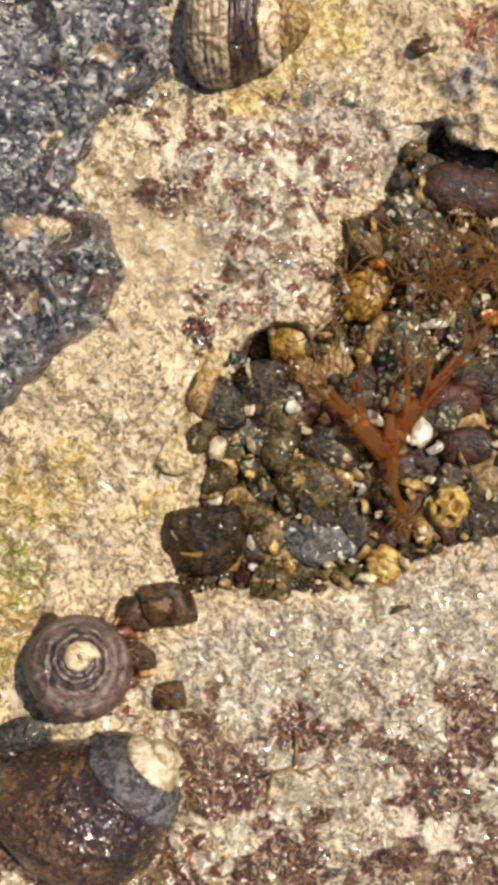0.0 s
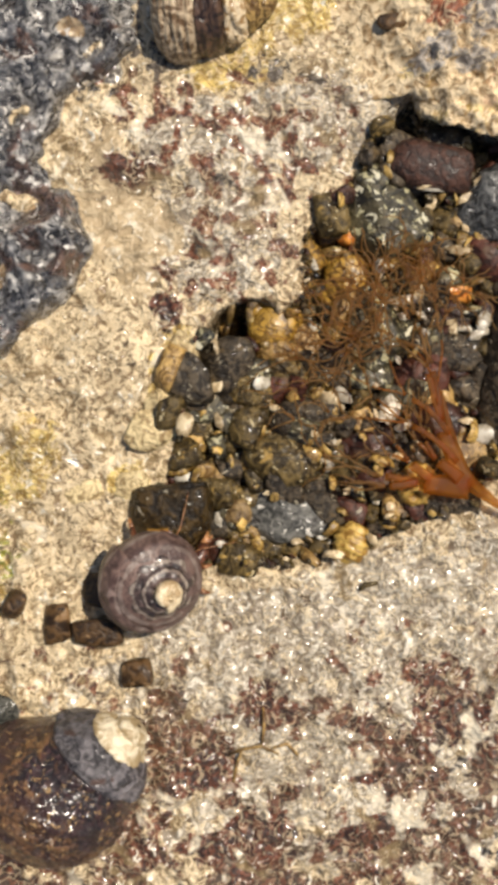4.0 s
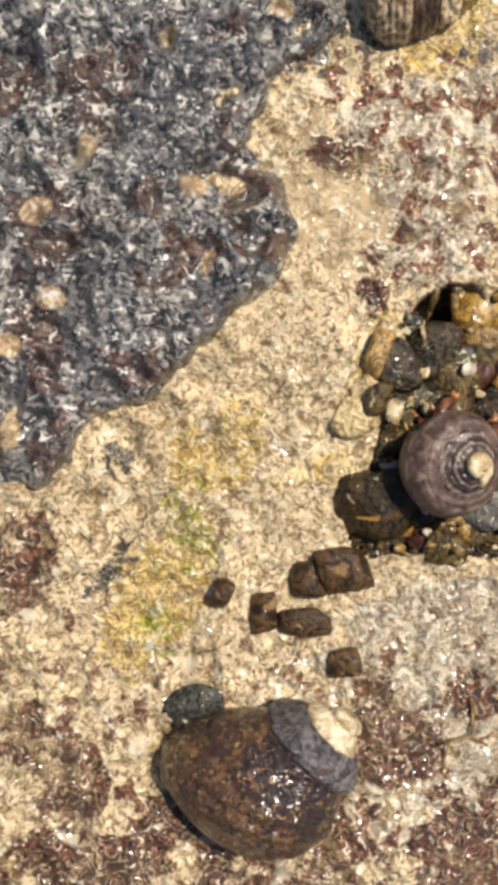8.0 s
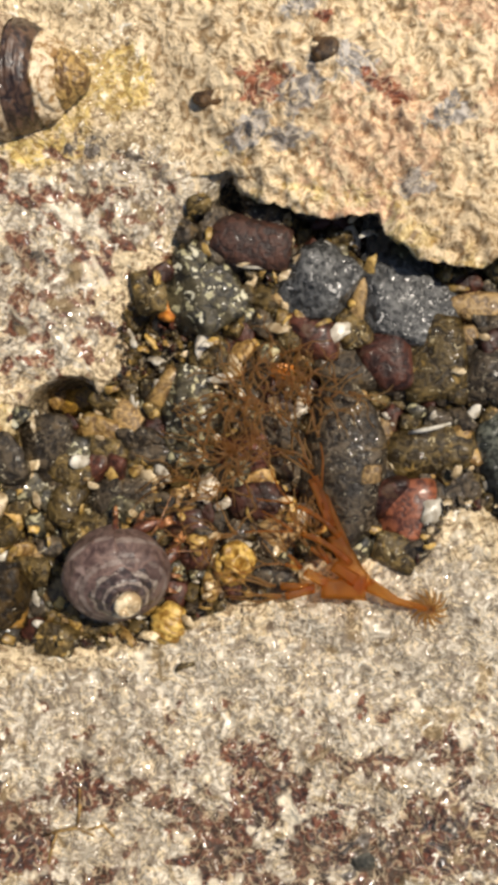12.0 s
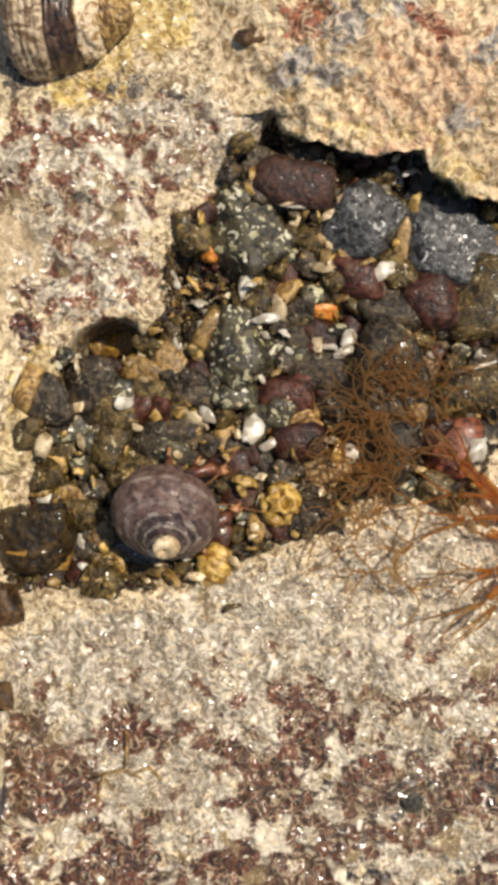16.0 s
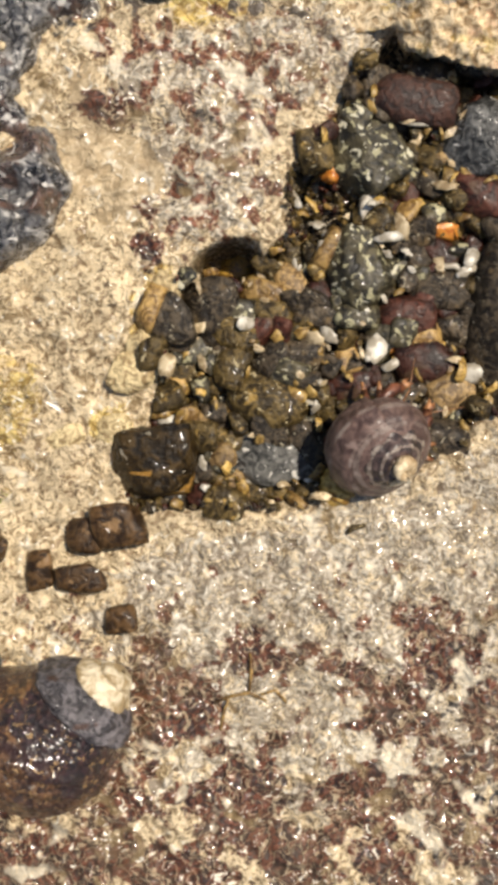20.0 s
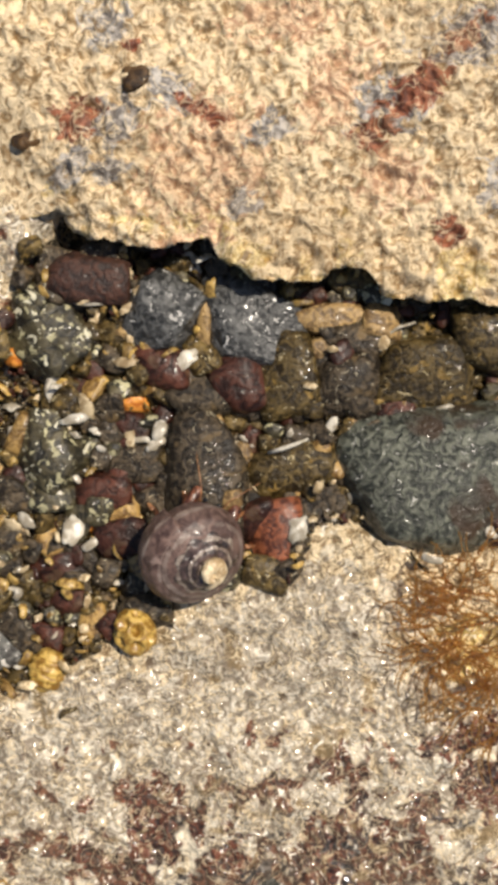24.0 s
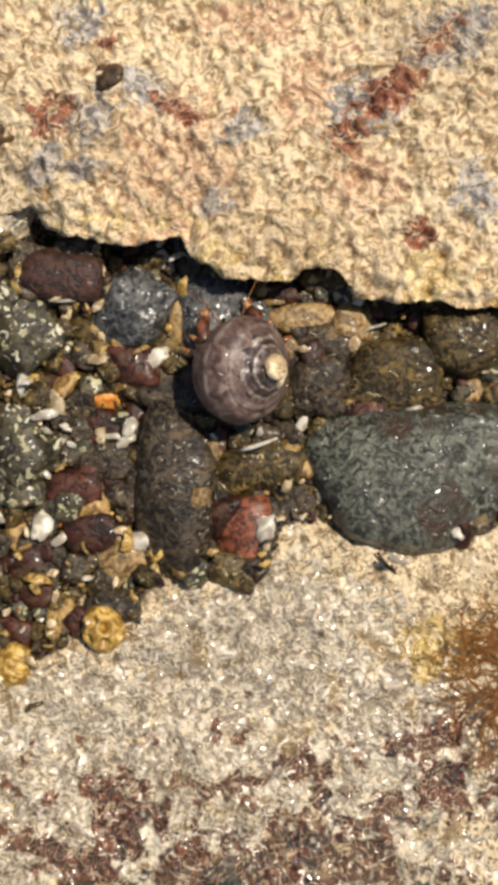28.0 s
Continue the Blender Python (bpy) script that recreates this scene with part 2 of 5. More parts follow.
def sheet(name, xs, ys, height, material, masks, keep=None, shift=None):
    """A relief over a grid of x and y in millimetres, with soft-edged patches as attributes."""
    gx, gy = np.meshgrid(xs, ys)
    gz = height(gx, gy)
    nx, ny = len(xs), len(ys)
    index = np.arange(nx * ny).reshape(ny, nx)
    quads = np.stack([index[:-1, :-1], index[:-1, 1:], index[1:, 1:], index[1:, :-1]], -1).reshape(-1, 4)
    sx, sy = shift(gx, gy) if shift else (0, 0)
    co = np.stack([gx + sx, gy + sy, gz], -1).reshape(-1, 3)
    if keep is not None:
        ok = keep(gx, gy).reshape(-1)
        quads = quads[ok[quads].all(1)]
        used = np.unique(quads)
        remap = np.full(nx * ny, -1)
        remap[used] = np.arange(len(used))
        quads, co = remap[quads], co[used]
    me = bpy.data.meshes.new(name)
    me.vertices.add(len(co))
    me.vertices.foreach_set("co", (co * MM).astype(np.float32).ravel())
    me.loops.add(quads.size)
    me.loops.foreach_set("vertex_index", quads.astype(np.int32).ravel())
    me.polygons.add(len(quads))
    me.polygons.foreach_set("loop_start", np.arange(0, quads.size, 4, dtype=np.int32))
    me.polygons.foreach_set("loop_total", np.full(len(quads), 4, dtype=np.int32))
    me.polygons.foreach_set("use_smooth", np.ones(len(quads), dtype=bool))
    me.update(calc_edges=True)
    near = step(420, 160, np.maximum(np.abs(co[:, 0]), np.abs(co[:, 1])))
    for key, values in masks(co[:, 0], co[:, 1]).items():
        values = values * near
        at = me.attributes.new(key, "FLOAT", "POINT")
        at.data.foreach_set("value", values.astype(np.float32))
    me.materials.append(material)
    return new(name, me)


def graded(lo, hi, pitch, far):
    """Even steps from lo to hi, then ever longer ones out to far."""
    mid, tail, s, v = np.arange(lo, hi + pitch, pitch), [], pitch, 0.0
    while v < far:
        s *= 1.35
        v += s
        tail.append(v)
    tail = np.array(tail)
    return np.concatenate([(lo - tail)[::-1], mid, mid[-1] + tail])


def ground_masks(x, y):
    band = step(-40, -57, y - 0.10 * x + 3 * fbm(x, y, 12, 2, 31))
    patch = 0.60 + 0.22 * step(-30, -18, x) * step(60, 36, x) + 1.25 * fbm(x, y, 11, 3, 21) + 0.3 * fbm(x, y, 2.8, 2, 22)
    maroon = np.maximum(band * np.clip(patch, 0, 1) * 0.95, blobs([(-8.8, 19.4, 4.6, 4.6, 0), (-14.7, 43.8, 8, 4.6, -10), (-69, -27.7, 9, 12, 0), (-69, -57, 6, 9, 0), (-61, -60, 1.6, 1.6, 0), (-61, -76, 20, 5, 0), (26, -60, 3.4, 3.2, 0), (52, -60, 10, 8, 0), (-4, -66, 9, 6, 10), (-18, -75, 18, 5, 0), (16, -70, 9, 6, 0), (-24, -85, 24, 9, 0), (4, -74, 14, 8, 0), (-9, -55, 5, 4, 0), (-56, -79, 12, 4, 0)], x, y))
    maroon = maroon * (1 - np.clip(2.2 * blobs([(16, -59.5, 13, 4.6, 0), (20, -68, 8, 4, 10), (-3, -69, 5, 3, 0)], x, y), 0, 1))
    rust = blobs([(8, 46, 26, 16, 20), (2, 30, 14, 14, 0), (-12, 56, 12, 8, 0)], x, y)
    rust = np.clip(rust * 1.6, 0, 1) * np.clip(0.47 + 0.8 * fbm(x, y, 3.6, 3, 41), 0, 1)
    rust = rust * (1 - np.clip(2 * blobs([(-16, 35, 9, 7, 0)], x, y), 0, 1))
    return {
        "maroon": maroon,
        "rust": np.maximum(rust, np.maximum(blobs([(27.3, 64, 1.6, 1.6, 0), (40, 72, 6, 5, 30), (3, 60, 3, 1.5, 0)], x, y), 0.62 * step(-26, -40, y) * np.clip(0.3 + 1.0 * fbm(x, y, 4.0, 3, 43), 0, 1))),
        "grey": np.maximum(blobs([(4, -37, 24, 8, 9), (33, -31, 26, 10, 10), (66, -24, 32, 18, 6), (40, -56, 80, 30, 0), (16, 52, 22, 9, 10), (0, 33, 14, 16, 0), (-2, 48, 16, 10, 0), (100, -40, 30, 20, 0)], x, y) * 1.25, 0),
        "ochre": blobs([(13, 73, 12, 8, 0), (14, 72, 9, 7, 0), (3, 60.5, 9, 3, 5), (-8, 8, 5.5, 12, -10), (-16, -11, 6, 4, 20), (-36, -8, 12, 9, 40), (-47, -34, 10, 20, -30), (-40, -60, 10, 6, 0), (1, 60, 8, 4, 0), (-30, 66, 4, 3, 0), (98, -26, 10, 7, 0), (6, 66, 7, 5, 0)], x, y) * 1.1,
        # pool floor colour, also laid in the rim hole to paint its shade
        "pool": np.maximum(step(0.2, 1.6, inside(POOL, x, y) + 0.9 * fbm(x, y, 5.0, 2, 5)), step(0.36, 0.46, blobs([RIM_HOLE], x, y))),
        "clean": np.maximum(step(-0.6, 0.8, inside(SMOOTH_PATCH, x, y) + 0.7 * fbm(x, y, 4, 2, 17)), np.clip(1.6 * blobs([(-19, 46, 3, 6, 0), (-14, 25, 4, 4, 0)], x, y), 0, 1)),
        "green": np.clip(blobs([(-41, -22, 9, 12, 0), (-46.4, -38.6, 6, 7, 0)], x, y) * 0.72 + 0.25 * fbm(x, y, 3, 2, 15), 0, 0.9) * np.clip(4 * blobs([(-41, -22, 9, 12, 0), (-46.4, -38.6, 6, 7, 0)], x, y), 0, 1),
        # dark rock patches, plus painted shade in a diagonal crack and a groove
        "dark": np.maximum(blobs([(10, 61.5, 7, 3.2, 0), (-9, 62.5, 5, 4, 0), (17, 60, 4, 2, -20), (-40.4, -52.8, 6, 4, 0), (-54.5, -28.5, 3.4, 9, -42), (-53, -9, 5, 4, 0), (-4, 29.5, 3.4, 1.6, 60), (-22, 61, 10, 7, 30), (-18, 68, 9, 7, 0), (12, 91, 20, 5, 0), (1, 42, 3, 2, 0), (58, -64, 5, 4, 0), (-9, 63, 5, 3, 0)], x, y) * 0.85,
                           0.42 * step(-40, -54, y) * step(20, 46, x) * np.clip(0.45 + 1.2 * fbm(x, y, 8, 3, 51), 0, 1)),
    }


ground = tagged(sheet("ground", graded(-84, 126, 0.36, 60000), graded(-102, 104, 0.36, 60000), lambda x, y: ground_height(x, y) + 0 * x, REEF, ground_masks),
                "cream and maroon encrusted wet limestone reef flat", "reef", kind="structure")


def ledge_height(x, y):
    wob = 0.8 * fbm(x, y, 6, 2, 61) + 0.35 * fbm(x, y, 2, 1, 62)
    d = inside(LEDGE_OUTLINE, x, y) + wob
    lip = np.sqrt(np.clip(1 - (1 - np.clip(d / 0.7, 0, 1)) ** 2, 0, 1))
    left = step(21, 43, x + 0.35 * (y - 58))
    knobs = 1.7 * (0.5 - np.abs(fbm(x, y, 6.5, 2, 63))) * (0.35 + 0.65 * step(34, 4, d)) + 1.15 * (0.3 - np.abs(fbm(x, y, 3.4, 2, 64))) * 1.4 + 0.42 * fbm(x, y, 1.5, 1, 65)
    knobs = knobs + (0.5 - cells(x + 0.8 * fbm(x, y, 4, 1, 67), y, 3.4, 68)) * (1.1 + 1.5 * step(16, 2, d)) + (0.5 - cells(x, y, 1.7, 69)) * 0.55
    knobs = (knobs + 1.5 * (0.5 - cells(x, y, 6.5, 60)) * step(14, 2, d)) * left
    top = 4.0 + 1.6 * step(0, 40, d) + 1.4 * fbm(x, y, 20, 2, 66)
    base = ground_height(x, y) - 0.8
    high = np.where(d < 0, -7.0, -2.2 + (top + 2.2) * lip + knobs * lip)
    return np.where(left > 0.999, high, np.maximum(high, base) * left + base * (1 - left))


def ledge_undercut(x, y):
    """The foot of the ledge's edge drawn back under its lip."""
    wob = 0.8 * fbm(x, y, 6, 2, 61) + 0.35 * fbm(x, y, 2, 1, 62)
    amount = 3.6 * np.clip((0.6 - inside(LEDGE_OUTLINE, x, y) - wob) / 0.8, 0, 1) * step(21, 38, x + 0.35 * (y - 58))
    gx = inside(LEDGE_OUTLINE, x + 0.5, y) - inside(LEDGE_OUTLINE, x - 0.5, y)
    gy = inside(LEDGE_OUTLINE, x, y + 0.5) - inside(LEDGE_OUTLINE, x, y - 0.5)
    return amount * gx, amount * gy


def ledge_masks(x, y):
    d = inside(LEDGE_OUTLINE, x, y)
    return {
        "ochre": np.clip(0.62 * step(14, 2, d) + 0.4 * fbm(x, y, 9, 2, 71), 0, 1) * 0.8,
        "pink": np.clip(blobs([(60, 62, 16, 14, 30), (84, 72, 12, 8, 40), (56, 48, 10, 3, 0), (92, 55, 8, 8, 0), (76, 84, 14, 6, 0)], x, y), 0, 1) * 0.95,
        "grey": blobs([(93, 68, 11, 8, 25), (108, 78, 14, 8, 20), (66, 54, 5, 4, 0), (46, 70, 8, 6, 20), (37, 63, 6, 4, 30), (56, 74, 9, 4, -40), (110, 52, 6, 8, 0), (46, 86, 6, 6, 0), (72, 66, 6, 4, 30), (44, 62, 5, 3, 0)], x, y) * 0.95,
        "maroon": np.maximum(blobs([(97, 70, 10, 5, 30), (89.4, 63.6, 6, 4, 20), (39.9, 71.2, 6, 5, 20), (100.4, 45.7, 4, 3.6, -40), (50, 82.3, 3, 2, 0), (106, 78, 8, 3, 30), (61, 70, 6, 2.4, -35)], x, y) * 0.95, 0),
    }


tagged(sheet("rock_ledge", np.arange(8, 145, 0.36), np.arange(26, 150, 0.36), ledge_height, LEDGE, ledge_masks, lambda x, y: inside(LEDGE_OUTLINE, x, y) > -1.4, ledge_undercut),
       "sunlit knobbly cream limestone ledge overhanging the pool", "rock ledge", kind="structure")


def dark_height(x, y):
    d = inside(DARK, x, y) + 1.2 * fbm(x, y, 7, 2, 81)
    lip = np.sqrt(np.clip(1 - (1 - np.clip(d / 3.2, 0, 1)) ** 2, 0, 1))
    crags = 5.0 * (0.55 - np.abs(fbm(x, y, 16, 2, 82))) + 3.4 * (0.4 - np.abs(fbm(x, y, 8.0, 2, 83))) + 0.6 * fbm(x, y, 2.8, 2, 84) + 0.28 * fbm(x, y, 1.1, 1, 85) + 0.35 * (0.5 - cells(x, y, 2.4, 86))
    return np.where(d < 0, -5.0, -2.0 + lip * (4.6 + 3.2 * step(0, 26, d) + crags))


def dark_masks(x, y):
    return {
        "maroon": np.clip(0.26 + 1.1 * fbm(x, y, 12, 3, 91), 0, 1) * 0.9,
        # broad pale patches, partly mottling, partly bright wet sheen put into the colour
        "worn": np.clip(0.46 + 0.9 * fbm(x, y, 13, 3, 93), 0, 0.85),
        "tan": blobs([(-57.7, 42.1, 2.2, 4, -25), (-40, 37.2, 3.2, 2.8, 0), (-66.1, 32.3, 4, 3, 30), (-63.6, 17.5, 3.4, 3, 20), (-37.5, 24.4, 1.7, 3, -20), (-71, 9.7, 3, 3, 0), (-33, 36.8, 2.6, 1, 0), (-25, 67, 3.4, 2, 0), (-52, 72, 4, 2, 0), (-71, -5, 3, 4, 0), (-44, 62, 2, 2, 0)], x, y) * 1.05,
    }


tagged(sheet("dark_rock", np.arange(-110, -7, 0.4), np.arange(-18, 150, 0.4), dark_height, BLACK_ROCK, dark_masks, lambda x, y: inside(DARK, x, y) > -2.2),
       "craggy wet blackish rock with tan and maroon spots", "rock", kind="structure")


# ---- helpers for things ----
def mesh_of(name, verts, faces, material, smooth=True):
    me = bpy.data.meshes.new(name)
    me.from_pydata([tuple(v) for v in verts], [], faces)
    me.materials.append(material)
    if smooth:
        me.polygons.foreach_set("use_smooth", [True] * len(me.polygons))
    me.update()
    return me


def part(name, me, parent, label="", m=None):
    ob = new(name, me)
    ob.parent = parent
    if m is not None:
        ob.matrix_basis = m
    if label:
        tagged(ob, label)
    return ob


def floor_at(x, y):
    return float(ground_height(np.array([float(x)]), np.array([float(y)]))[0])


def joined(name, pieces, material):
    verts, faces = [], []
    for v, f in pieces:
        n = len(verts)
        verts += v
        faces += [tuple(i + n for i in q) for q in f]
    return mesh_of(name, verts, faces, material)


def tube(points, radii, sides=8, flat=1.0, cap=True):
    """A tapered tube along points (Vectors, metres); flat squeezes it along z."""
    verts, faces = [], []
    for i, p in enumerate(points):
        a, b = points[max(i - 1, 0)], points[min(i + 1, len(points) - 1)]
        t = (b - a).normalized()
        side = t.cross(Vector((0, 0, 1)))
        side = side.normalized() if side.length > 1e-6 else Vector((1, 0, 0))
        up = side.cross(t)
        for k in range(sides):
            w = 2 * math.pi * k / sides
            verts.append(p + side * math.cos(w) * radii[i] + up * math.sin(w) * radii[i] * flat)
    for i in range(len(points) - 1):
        for k in range(sides):
            faces.append((i * sides + k, i * sides + (k + 1) % sides, (i + 1) * sides + (k + 1) % sides, (i + 1) * sides + k))
    if cap:
        faces.append(tuple(range(sides))[::-1])
        faces.append(tuple((len(points) - 1) * sides + k for k in range(sides)))
    return verts, faces


def stone_mesh(name, material, seed, square=0.25, lump=0.18, level=3, facet=0.0):
    """A pebble of radius 1, to be scaled when baked: rounded, lumpy, a little squared and cut by a few flat breaks."""
    rnd = random.Random(seed)
    bm = bmesh.new()
    bmesh.ops.create_icosphere(bm, subdivisions=level, radius=1.0)
    cuts = [(Vector((rnd.uniform(-1, 1), rnd.uniform(-1, 1), rnd.uniform(-0.7, 0.9))).normalized(), rnd.uniform(0.66, 0.92)) for _ in range(10)]
    off = Vector((seed * 3.7, seed * 1.3, seed * 2.1))
    for v in bm.verts:
        p = v.co.copy()
        big = max(abs(p.x), abs(p.y), abs(p.z))
        p = p.lerp(p / big, square * 0.55)
        p *= 1 + lump * noise.noise(p * 1.3 + off) + lump * 0.4 * noise.noise(p * 3.1 + off) + 0.05 * noise.noise(p * 6 + off) + 0.025 * noise.noise(p * 13 + off)
        for n, d in cuts:
            over = p.dot(n) - d
            if over > 0:
                p -= n * over * (0.5 + 0.5 * facet)
        v.co = p
    me = bpy.data.meshes.new(name)
    bm.to_mesh(me)
    bm.free()
    me.materials.append(material)
    me.polygons.foreach_set("use_smooth", [True] * len(me.polygons))
    return me


def chip_mesh(name, material, seed, points=15, worn=16.0, square=0.5):
    """A broken stone of radius 1: flat faces between worn edges, a higher worn leaving them sharper."""
    rnd = random.Random(seed)
    planes = [(Vector((x, y, z)), rnd.uniform(0.9, 1.04)) for x, y, z in ((1, 0, 0), (-1, 0, 0), (0, 1, 0), (0, -1, 0), (0, 0, 1), (0, 0, -1))]
    for _ in range(points):
        planes.append((Vector((rnd.gauss(0, 1), rnd.gauss(0, 1), rnd.gauss(0, 0.8))).normalized(), rnd.uniform(0.74, 1.0 + 0.3 * square)))
    normals, dist = np.array([n[:] for n, d in planes]), np.array([d for n, d in planes])
    bm = bmesh.new()
    bmesh.ops.create_icosphere(bm, subdivisions=3, radius=1.0)
    bm.verts.ensure_lookup_table()
    way = np.array([v.co.normalized()[:] for v in bm.verts])
    reach = (np.maximum(way @ normals.T / dist, 0.0) ** worn).sum(1) ** (-1.0 / worn)
    off = Vector((seed * 1.7, seed * 0.9, seed * 2.3))
    for v, r in zip(bm.verts, reach):
        p = v.co.normalized() * float(r)
        v.co = p * (1.04 + 0.05 * noise.noise(p * 2.2 + off) + 0.025 * noise.noise(p * 6 + off))
    me = bpy.data.meshes.new(name)
    bm.to_mesh(me)
    bm.free()
    me.materials.append(material)
    me.polygons.foreach_set("use_smooth", [True] * len(me.polygons))
    return me


def baked(me, sx, sy, sz, name):
    """The same pebble at its true size, in millimetres of half length, half width and half height."""
    me = me.copy()
    me.name = name
    me.transform(Matrix.Diagonal((sx * MM, sy * MM, sz * MM, 1)))
    return me


# ---- pebbles of the pool ----
# pale flecks on slate, olive, grey and brown stones are glints painted in
SLATE = surface("slate_pebble", (0.018, 0.013, 0.008), (0.130, 0.096, 0.058), 0.6, 1.1, 0.45, 0.3, 0.7, 0.38, 0.68, vary=0.3, spec=0.25, gloss=0.09, flecks=((0.36, 0.31, 0.21), 0.7, 0.66), spots=(((0.15, 0.10, 0.045), 0.3, 0.62, 0.70),))
OLIVE = surface("olive_pebble", (0.024, 0.015, 0.004), (0.170, 0.115, 0.038), 0.6, 1.1, 0.42, 0.3, 0.7, 0.38, 0.68, vary=0.3, spec=0.25, gloss=0.09, spots=(((0.30, 0.19, 0.05), 0.35, 0.62, 0.70),), flecks=((0.44, 0.36, 0.20), 0.7, 0.66))
WINE = surface("wine_pebble", (0.020, 0.008, 0.005), (0.098, 0.034, 0.020), 0.55, 0.9, 0.42, 0.3, 0.5, 0.36, 0.68, vary=0.3, spec=0.25, gloss=0.09, spots=(((0.10, 0.055, 0.03), 0.3, 0.60, 0.70),))
MOTTLED = surface("mottled_pebble", (0.012, 0.010, 0.005), (0.10, 0.080, 0.036), 0.5, 0.9, 0.5, 0.25, 0.6, 0.36, 0.66, spots=(((0.46, 0.42, 0.24), 0.55, 0.585, 0.62),), flecks=((0.62, 0.58, 0.42), 0.42, 0.64))
OCHRE = surface("ochre_pebble", (0.13, 0.065, 0.014), (0.46, 0.29, 0.09), 0.55, 1.2, 0.45, 0.25, 0.45, vary=0.2)
SANDY = surface("sandy_pebble", (0.11, 0.062, 0.022), (0.40, 0.26, 0.10), 0.6, 1.2, 0.5, 0.2, 0.45, vary=0.2)
SHELL_WHITE = surface("white_shell", (0.34, 0.29, 0.21), (0.68, 0.63, 0.52), 0.5, 0.6, 0.35, 0.4, 0.12, vary=0.12)
ORANGE = surface("orange_pebble", (0.45, 0.13, 0.015), (0.85, 0.36, 0.06), 0.7, 0.8, 0.35, 0.4, 0.15)
GREY_STONE = surface("grey_stone", (0.020, 0.021, 0.013), (0.20, 0.205, 0.15), 0.7, 1.0, 0.42, 0.4, 0.8, 0.38, 0.68, vary=0.2, flecks=((0.50, 0.48, 0.42), 0.8, 0.68), spots=(((0.055, 0.03, 0.012), 0.1, 0.60, 0.70),))
BLUE_STONE = surface("blue_grey_stone", (0.016, 0.016, 0.015), (0.140, 0.138, 0.130), 0.6, 1.1, 0.4, 0.3, 0.8, 0.38, 0.68, flecks=((0.52, 0.50, 0.46), 0.7, 0.66))
BRICK_RED = surface("red_stone", (0.07, 0.02, 0.01), (0.33, 0.105, 0.045), 0.7, 0.8, 0.45, 0.4, 0.25)

BROWN_STONE = surface("brown_stone", (0.010, 0.006, 0.002), (0.075, 0.043, 0.010), 0.55, 1.1, 0.40, 0.3, 0.9, 0.38, 0.68, spec=0.25, gloss=0.08, spots=(((0.38, 0.20, 0.04), 0.17, 0.57, 0.62),), flecks=((0.52, 0.46, 0.34), 0.5, 0.70))

DARK_RED = surface("dark_red_stone", (0.022, 0.009, 0.005), (0.090, 0.034, 0.018), 0.6, 1.0, 0.6, 0.1, 0.6, vary=0.1)
RUSSET = surface("russet_stone", (0.022, 0.011, 0.004), (0.110, 0.058, 0.020), 0.55, 1.0, 0.45, 0.3, 0.6, spec=0.3, gloss=0.09, spots=(((0.24, 0.14, 0.06), 0.3, 0.62, 0.70),))

DARK_ROWS = [   # x, y, length, width, height, turn
    (2.2, 9.6, 9, 9, 6, 20), (-5.2, 6.7, 7, 8, 5, 10), (43.8, 12.1, 12, 6.2, 5, -2), (45.2, 5.3, 6.2, 7, 5, 80),
    (17.2, 0.6, 8, 8, 6, 0), (22.2, 7.4, 10, 4.2, 4, -15), (18.9, -15.8, 8, 9.5, 5, 60), (74.2, 1.4, 8, 4.8, 4, 0),
    (83.7, 29.3, 9, 5.6, 5, 0), (81.1, 22.6, 11, 11, 7, 10), (55.8, 22.8, 9.5, 10, 7, 50)]
OLIVE_ROWS = [
    (11.8, -6.2, 11, 11, 7, 15), (12.9, 7.5, 8, 5, 4.5, -10), (6, 4.7, 6, 7, 5, 40), (70.3, 25.5, 9.5, 14, 7, 5), (69.9, 8.8, 13, 9, 6, 5),
    (93.9, 22.4, 15, 12, 8, 0), (8.7, -23.7, 6.4, 3.8, 3, -5), (-5.8, -6, 5.2, 4.8, 4, 20), (-2.8, -2.1, 5.4, 5, 4, 0), (109.2, 27, 15, 11, 9, 0),
    (-8.1, 1, 4, 5, 4, 0), (31, 24, 7, 6, 5, 0), (6.3, -13.9, 5.4, 4, 4, 10), (64, 17.5, 6, 5, 4, 10)]
WINE_ROWS = [
    (35.9, 8.3, 9, 7, 6, 0), (40.2, -0.6, 10, 6, 5, 10), (28, -5.3, 9, 6, 4.5, 10), (48.9, 28.5, 7.6, 9.4, 7, 30),
    (62.4, 25.4, 9, 11, 7, 20), (42, 19.5, 8, 5, 4, -20), (33, 25, 7, 5, 4, 20), (27.6, -11, 6, 4, 4, 0), (21.5, 12, 5, 5, 4, 0)]
SANDY_ROWS = [
    (16.9, 13.9, 7, 6, 4, -30), (45.1, -6.5, 8, 7.5, 5, 30), (79.1, 34.2, 13, 4.2, 4.5, 5), (4.8, -22.7, 5.6, 4.8, 4, 20), (43.6, 35.4, 4, 3.4, 3.6, 0),
    (57, 35.7, 2.4, 8, 4.6, -8), (76.7, 28.5, 3.4, 4, 4, 0), (-0.5, -10.9, 3.4, 4, 3.4, 20), (62.3, 11.9, 2.4, 4.6, 3.4, 10), (108.4, 18.2, 4.4, 4, 3.4, 0), (42.8, 26.1, 2.4, 6, 3, -35), (3.4, -16.5, 5, 4, 4, 0)]
